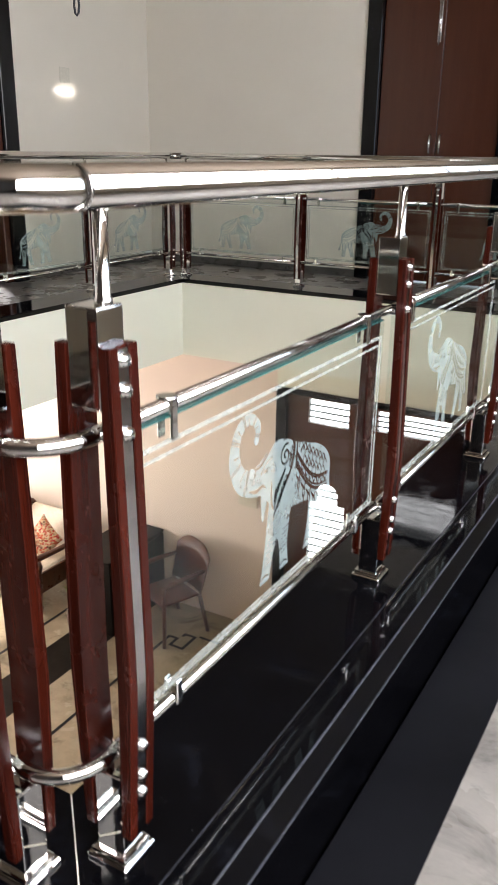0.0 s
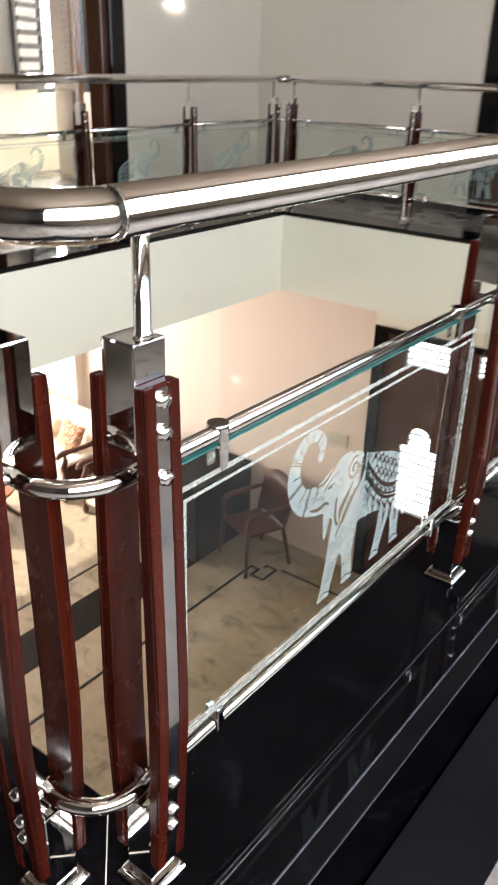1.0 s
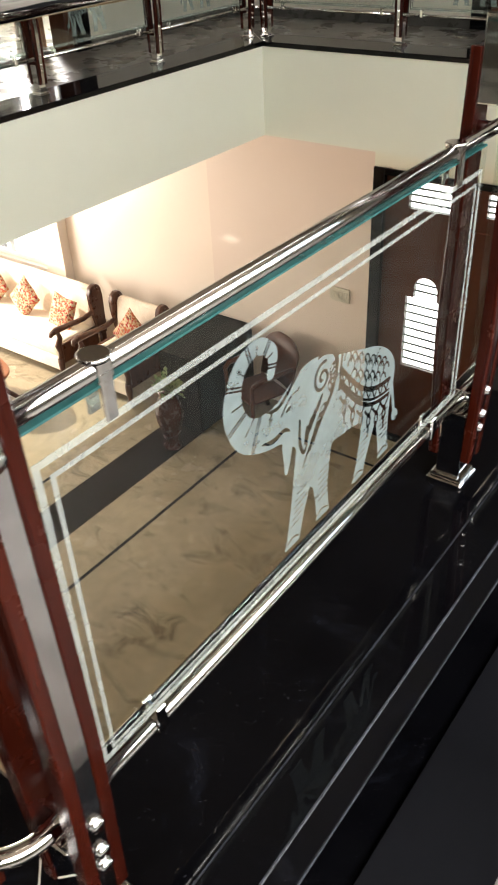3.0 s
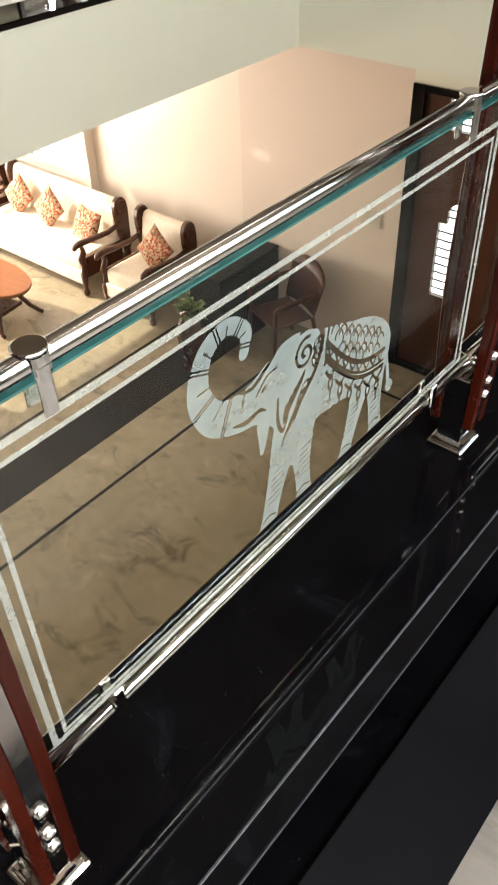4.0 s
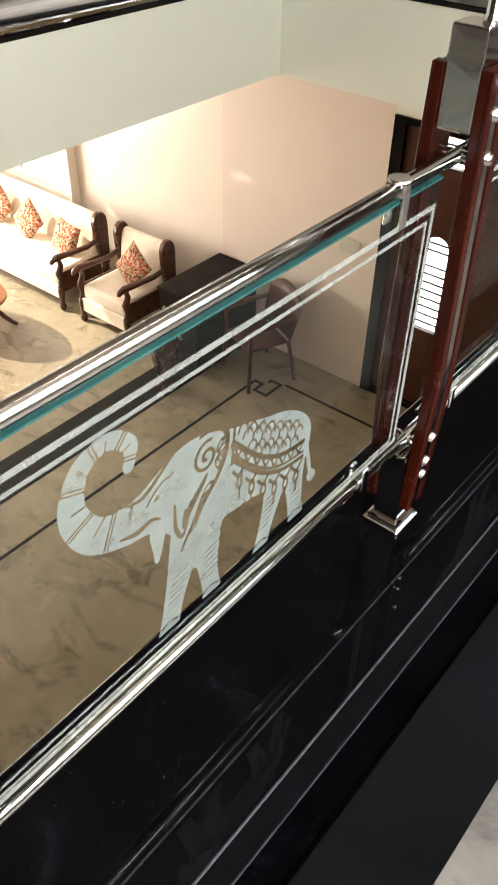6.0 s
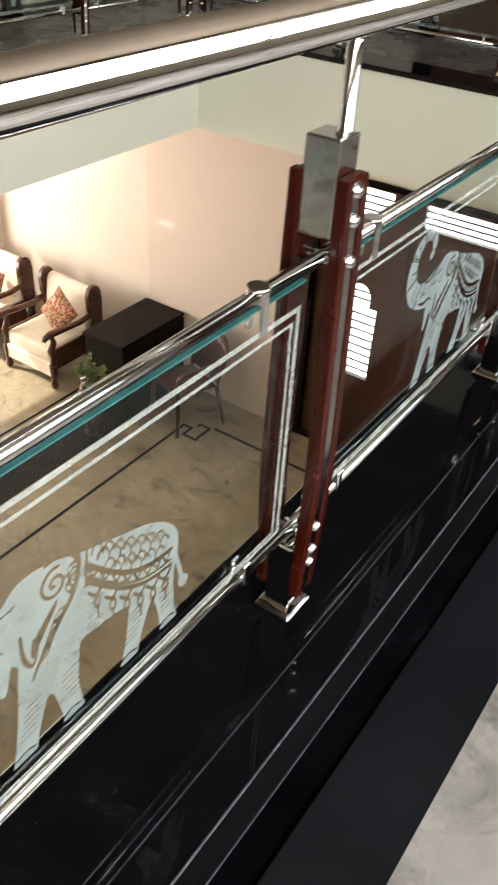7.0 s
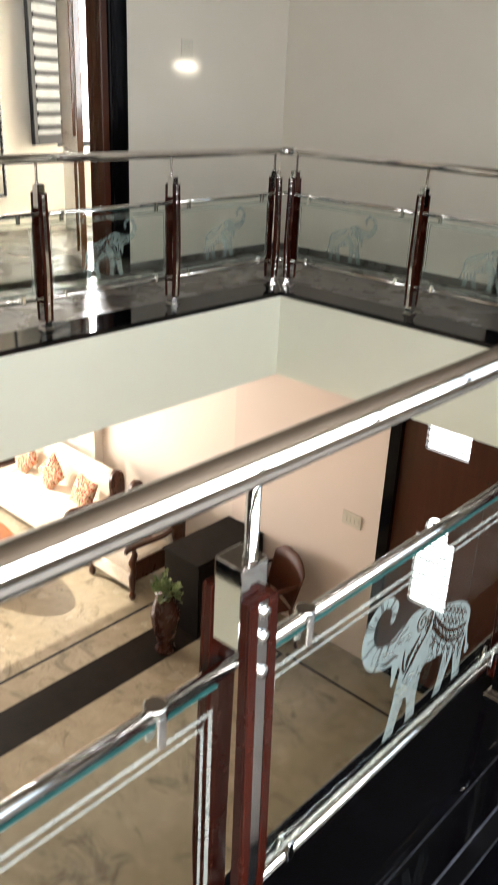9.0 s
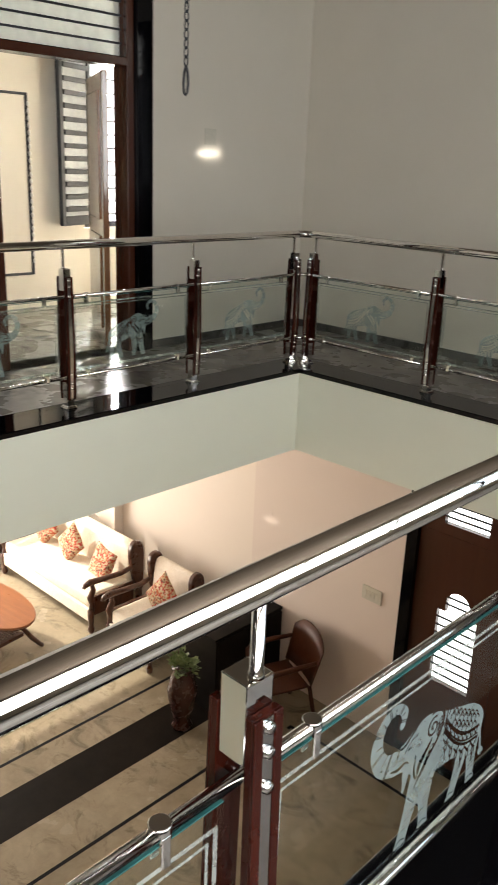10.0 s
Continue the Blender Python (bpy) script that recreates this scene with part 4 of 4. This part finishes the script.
def settee(name, label, category, width, at, turn, group=""):
    """Carved wooden seat with padded cushion and rolled back; its own front is -y, origin at the back middle on the floor."""
    s = thing(name, label, category, at, turn, group)
    h = width / 2
    part("seat_cushion", rounded(-h + 0.06, h - 0.06, -0.70, -0.12, 0.27, 0.43, 0.05), FABRIC, s)
    back = prism([(-0.20, 0.36), (-0.10, 0.36), (-0.01, 0.72), (-0.01, 0.80), (-0.05, 0.85), (-0.11, 0.84), (-0.14, 0.78)], "x", -h + 0.07, h - 0.07, 0.02)
    part("back_cushion", back, FABRIC, s)
    part("apron", box(-h + 0.05, h - 0.05, -0.72, -0.68, 0.13, 0.28, 0.014), FABRIC, s, "cream cloth front")
    for sx in (-1, 1):
        x = sx * (h - 0.035)
        scroll = part("back_scroll", prism([(-0.10, 0.30), (-0.155, 0.50), (-0.185, 0.70), (-0.188, 0.80), (-0.165, 0.865), (-0.115, 0.895), (-0.055, 0.885), (-0.015, 0.835), (0.0, 0.74), (-0.005, 0.50), (-0.01, 0.30)], "x", x - 0.03, x + 0.03, 0.010), CARVED, s)
        part("carving", bm_tube(bmesh.new(), [(x + sx * 0.031, -0.10 + 0.045 * math.cos(a), 0.80 + 0.055 * math.sin(a)) for a in (2 * math.pi * k / 14 for k in range(15))], 0.007, 6), CARVED, scroll)
        arm = bm_tube(bmesh.new(), [(x, -0.10, 0.60), (x, -0.30, 0.57), (x, -0.52, 0.585), (x, -0.70, 0.60), (x, -0.76, 0.585), (x, -0.78, 0.555)], [0.026, 0.028, 0.030, 0.036, 0.030, 0.018], 10)
        part("armrest", arm, CARVED, s)
        part("arm_support", bm_tube(bmesh.new(), [(x, -0.68, 0.58), (x, -0.66, 0.50), (x, -0.70, 0.42), (x, -0.68, 0.34), (x, -0.69, 0.26)], [0.022, 0.030, 0.038, 0.028, 0.034], 10), CARVED, s)
        part("side_panel", box(x - 0.012, x + 0.012, -0.66, -0.14, 0.20, 0.42, 0.006), CARVED, s)
        part("front_leg", lathe([(0.020, 0.0), (0.034, 0.02), (0.038, 0.05), (0.022, 0.09), (0.030, 0.14), (0.036, 0.20), (0.034, 0.27)], x, -0.70, 12), CARVED, s)
        part("back_leg", box(x - 0.025, x + 0.025, -0.09, -0.03, 0.0, 0.31, 0.006), CARVED, s)
    return s


settee("sofa", "three-seat sofa with carved dark wood arms and cream cushions in sunlight", "sofa", 1.84, (-7.24, 5.92, F_LOW), 0)
arm_a = settee("armchair", "carved dark wood armchair with cream cushions", "armchair", 0.72, (-5.70, 5.92, F_LOW), 0, "armchairs")
settee("armchair", "carved dark wood armchair beyond the sofa", "armchair", 0.72, (-8.62, 5.92, F_LOW), 0, "armchairs")


def cushion(x, y, z, lean, spin):
    """A plump square cushion resting on a corner or a side."""
    bm = bmesh.new()
    n, s = 10, 0.185
    grid = {}
    for side in (1, -1):
        for i in range(n + 1):
            for j in range(n + 1):
                u, v = i / n * 2 - 1, j / n * 2 - 1
                rim = i in (0, n) or j in (0, n)
                key = (i, j, 0 if rim else side)
                if key not in grid:
                    pinch = 1 - 0.10 * (1 - abs(u)) * (abs(v) > 0.99) - 0.10 * (1 - abs(v)) * (abs(u) > 0.99)
                    t = 0 if rim else side * 0.06 * ((1 - u * u) * (1 - v * v)) ** 0.4
                    grid[key] = bm.verts.new((u * s * pinch, t, v * s * pinch))
        for i in range(n):
            for j in range(n):
                q = [grid.get((a, b, 0)) or grid.get((a, b, side)) for a, b in ((i, j), (i + 1, j), (i + 1, j + 1), (i, j + 1))]
                f = bm.faces.new(q if side < 0 else q[::-1])
                f.smooth = True
    ob = part("cushion", bm, CUSHION)
    ob.matrix_world = pose(x, y, z) @ pose(0, 0, 0, -lean, 0, 0) @ pose(0, 0, 0, 0, spin, 0)
    return tagged(ob, "small cushion printed in red, orange and cream", "cushion", "cushions")


cushion(-7.83, 5.63, F_LOW + 0.60, 18, 40)
cushion(-7.27, 5.60, F_LOW + 0.60, 18, 38)
cushion(-6.66, 5.60, F_LOW + 0.575, 20, 8)
cushion(-5.64, 5.60, F_LOW + 0.60, 20, 33)

table = thing("coffee_table", "oval coffee table with an orange varnished top and slatted shelf", "table", (-7.02, 4.34, F_LOW), 8)
oval = [(0.74 * math.cos(2 * math.pi * k / 48), 0.36 * math.sin(2 * math.pi * k / 48)) for k in range(48)]
part("tabletop", prism(oval, "z", 0.425, 0.45, 0.006), TABLEWOOD, table)
part("rim", prism([(u * 0.97, v * 0.96) for u, v in oval], "z", 0.405, 0.4245), CARVED, table)
for sx in (-1, 1):
    for sy in (-1, 1):
        part("leg", bm_tube(bmesh.new(), [(sx * 0.40, sy * 0.10, 0.40), (sx * 0.44, sy * 0.14, 0.25), (sx * 0.50, sy * 0.22, 0.10), (sx * 0.56, sy * 0.27, 0.03), (sx * 0.60, sy * 0.28, 0.018)], [0.030, 0.026, 0.026, 0.024, 0.018], 10), CARVED, table)
for k in range(9):
    part("shelf_slat", box(-0.42, 0.42, -0.14 + k * 0.033, -0.118 + k * 0.033, 0.15, 0.165, 0.003, 1), CARVED, table)
part("shelf_rail", box(-0.46, -0.42, -0.16, 0.16, 0.13, 0.17, 0.004, 1), CARVED, table)
part("shelf_rail", box(0.42, 0.46, -0.16, 0.16, 0.13, 0.17, 0.004, 1), CARVED, table)

cab = thing("cabinet", "low black laminate cabinet standing against the wall", "cabinet", (-4.92, 5.22, F_LOW), 0)
part("body", box(0, 0.46, 0.02, 0.87, 0.0, 0.775, 0.003, 1), BLACKBOX, cab)
part("top", box(-0.008, 0.468, 0.0, 0.885, 0.777, 0.805, 0.004, 1), BLACKBOX, cab)
for k in range(2):
    part("door", box(0.462, 0.476, 0.03 + k * 0.425, 0.445 + k * 0.425, 0.05, 0.765, 0.003, 1), BLACKBOX, cab)

chair = thing("plastic_chair", "brown moulded plastic armchair by the wall", "chair", (-4.08, 5.66, F_LOW), -22)
part("seat", rounded(-0.22, 0.22, -0.22, 0.20, 0.40, 0.425, 0.012, 3), PLASTIC, chair)
bk = bmesh.new()
cols = []
for i in range(13):
    a = math.pi * (i / 12 - 0.5) * 0.92
    u, v = 0.25 * math.sin(a), 0.20 + 0.05 * (math.cos(a) - 0.3)
    top = 0.88 - 0.12 * abs(math.sin(a)) ** 3
    cols.append([bk.verts.new((u * (1 + 0.1 * t), v + 0.09 * t + off, 0.42 + (top - 0.42) * t)) for off in (0, 0.012) for t in (0, 0.35, 0.7, 1.0)])
for a, b in zip(cols, cols[1:]):
    for k in range(3):
        bk.faces.new((a[k], b[k], b[k + 1], a[k + 1])).smooth = True
        bk.faces.new((a[k + 4], a[k + 5], b[k + 5], b[k + 4])).smooth = True
    bk.faces.new((a[3], b[3], b[7], a[7]))
    bk.faces.new((a[0], a[4], b[4], b[0]))
for c in (cols[0], cols[-1]):
    for k in range(3):
        bk.faces.new((c[k], c[k + 1], c[k + 5], c[k + 4]))
bmesh.ops.recalc_face_normals(bk, faces=bk.faces)
part("backrest", bk, PLASTIC, chair)
for sx in (-1, 1):
    part("armrest", bm_tube(bmesh.new(), [(sx * 0.245, 0.24, 0.66), (sx * 0.255, 0.05, 0.655), (sx * 0.25, -0.16, 0.64), (sx * 0.235, -0.21, 0.60)], [0.018, 0.024, 0.026, 0.02], 8), PLASTIC, chair)
    for sy, lean in ((-0.20, -0.03), (0.20, 0.07)):
        part("leg", bm_tube(bmesh.new(), [(sx * 0.26, sy + lean, 0.0), (sx * 0.225, sy, 0.41)] + ([(sx * 0.24, sy - 0.01, 0.62)] if sy < 0 else []), 0.02, 8), PLASTIC, chair)

vase = thing("potted_plant", "small leafy plant in a tall dark red floor pot", "plant", (-4.56, 4.93, F_LOW), 0)
part("pot", lathe([(0.085, 0.0), (0.095, 0.02), (0.070, 0.06), (0.075, 0.10), (0.125, 0.30), (0.135, 0.40), (0.105, 0.52), (0.075, 0.58), (0.095, 0.62), (0.085, 0.625), (0.06, 0.60)], 0, 0, 24), POT, vase)
part("soil", lathe([(0.001, 0.575), (0.070, 0.578), (0.070, 0.585), (0.001, 0.592)], 0, 0, 16), CARVED, vase)
rng = random.Random(5)
fol, stm = bmesh.new(), bmesh.new()
for k in range(34):
    a, e = rng.uniform(0, 6.28), rng.uniform(0.05, 1.5)
    ln = rng.uniform(0.06, 0.155)
    tip = Vector((math.cos(a) * math.cos(e), math.sin(a) * math.cos(e), math.sin(e))) * ln
    base = Vector((0, 0, 0.60))
    bm_tube(stm, [base, base + tip * 0.5 + Vector((0, 0, 0.02)), base + tip], 0.0025, 5)
    for j in range(6):
        c = base + tip * rng.uniform(0.55, 1.1) + Vector((rng.uniform(-1, 1), rng.uniform(-1, 1), rng.uniform(-1, 1))) * 0.022
        out = (c - base).normalized()
        sd = out.cross(Vector((rng.uniform(-1, 1), rng.uniform(-1, 1), 1))).normalized()
        up = sd.cross(out) * 0.008
        L, W = rng.uniform(0.040, 0.058), rng.uniform(0.019, 0.029)
        q = [fol.verts.new(p) for p in (c, c + out * L * 0.5 + sd * W + up, c + out * L, c + out * L * 0.5 - sd * W + up)]
        fol.faces.new(q)
part("stems", stm, LEAF, vase)
part("leaves", fol, LEAF, vase)

sw = thing("switch_plate", "ivory switch board on the wall beside the front door", "switch", (-3.57, LY1 - 0.0005, -2.28), 0)
part("plate", box(0, 0.20, -0.014, -0.0005, 0, 0.13, 0.003, 1), SWITCH, sw)
for k in range(4):
    part("rocker", box(0.02 + k * 0.042, 0.052 + k * 0.042, -0.019, -0.0142, 0.035, 0.095, 0.002, 1), SWITCH, sw)

# bright spots on two walls: a flush plate, and an added bodiless area lamp that lights the paint under it
def wall_glow(label, at, turn, watts, paint, size):
    """Its own +y points out of the wall."""
    w = thing("wall_glow", label, "wall light", at, turn, "wall lights")
    part("housing", box(-0.055 * size, 0.055 * size, 0.0005, 0.003, 0.055, 0.055 + 0.11 * size, 0.001, 1), paint, w)
    la = bpy.data.lights.new("added_glow_lamp", "AREA")
    la.shape, la.size, la.size_y, la.energy, la.color = "RECTANGLE", 0.19, 0.012, watts, (1.0, 0.94, 0.84)
    lamp = new("added_glow_lamp", la)
    m = pose(*at, 0, 0, turn)
    lamp.matrix_world = look(m @ Vector((0.0, 0.038, 0.0)), m @ Vector((0.0, 0.0, 0.0)))
    return w


wall_glow("small cream square plate above an added soft spot of light", (WX0, 5.06, 1.29), -90, 0.075, SWITCH, 1.0)
# no fitting known here: plate and lamp are both added for the spot
wall_glow("tiny painted plate, added with a soft spot of light on cream paint", (-4.675, LY1, -1.94), 180, 0.014, PINKWALL, 0.3)

# chain that hangs from the gallery's ceiling
ch = thing("hanging_chain", "dark iron chain with a hook hanging from the ceiling", "chain", (-3.03, 3.53, 0.035), 0)
link = mesh_of("link", bm_tube(bmesh.new(), [(0.011 * math.cos(a), 0, 0.022 * math.sin(a)) for a in (2 * math.pi * k / 12 for k in range(13))], 0.0035, 6), IRON)
for k in range(34):
    o = new("link", link)
    o.parent, o.matrix_basis = ch, pose(0, 0, 1.62 + k * 0.0365, 0, 0, 90 * (k % 2))
part("hook", tube([(0, 0, 1.605), (0.011, 0, 1.575), (0.017, 0, 1.525), (0.010, 0, 1.49), (0, 0, 1.48), (-0.011, 0, 1.49), (-0.016, 0, 1.525), (-0.010, 0, 1.575), (0, 0, 1.60)], 0.006, 8), IRON, ch)
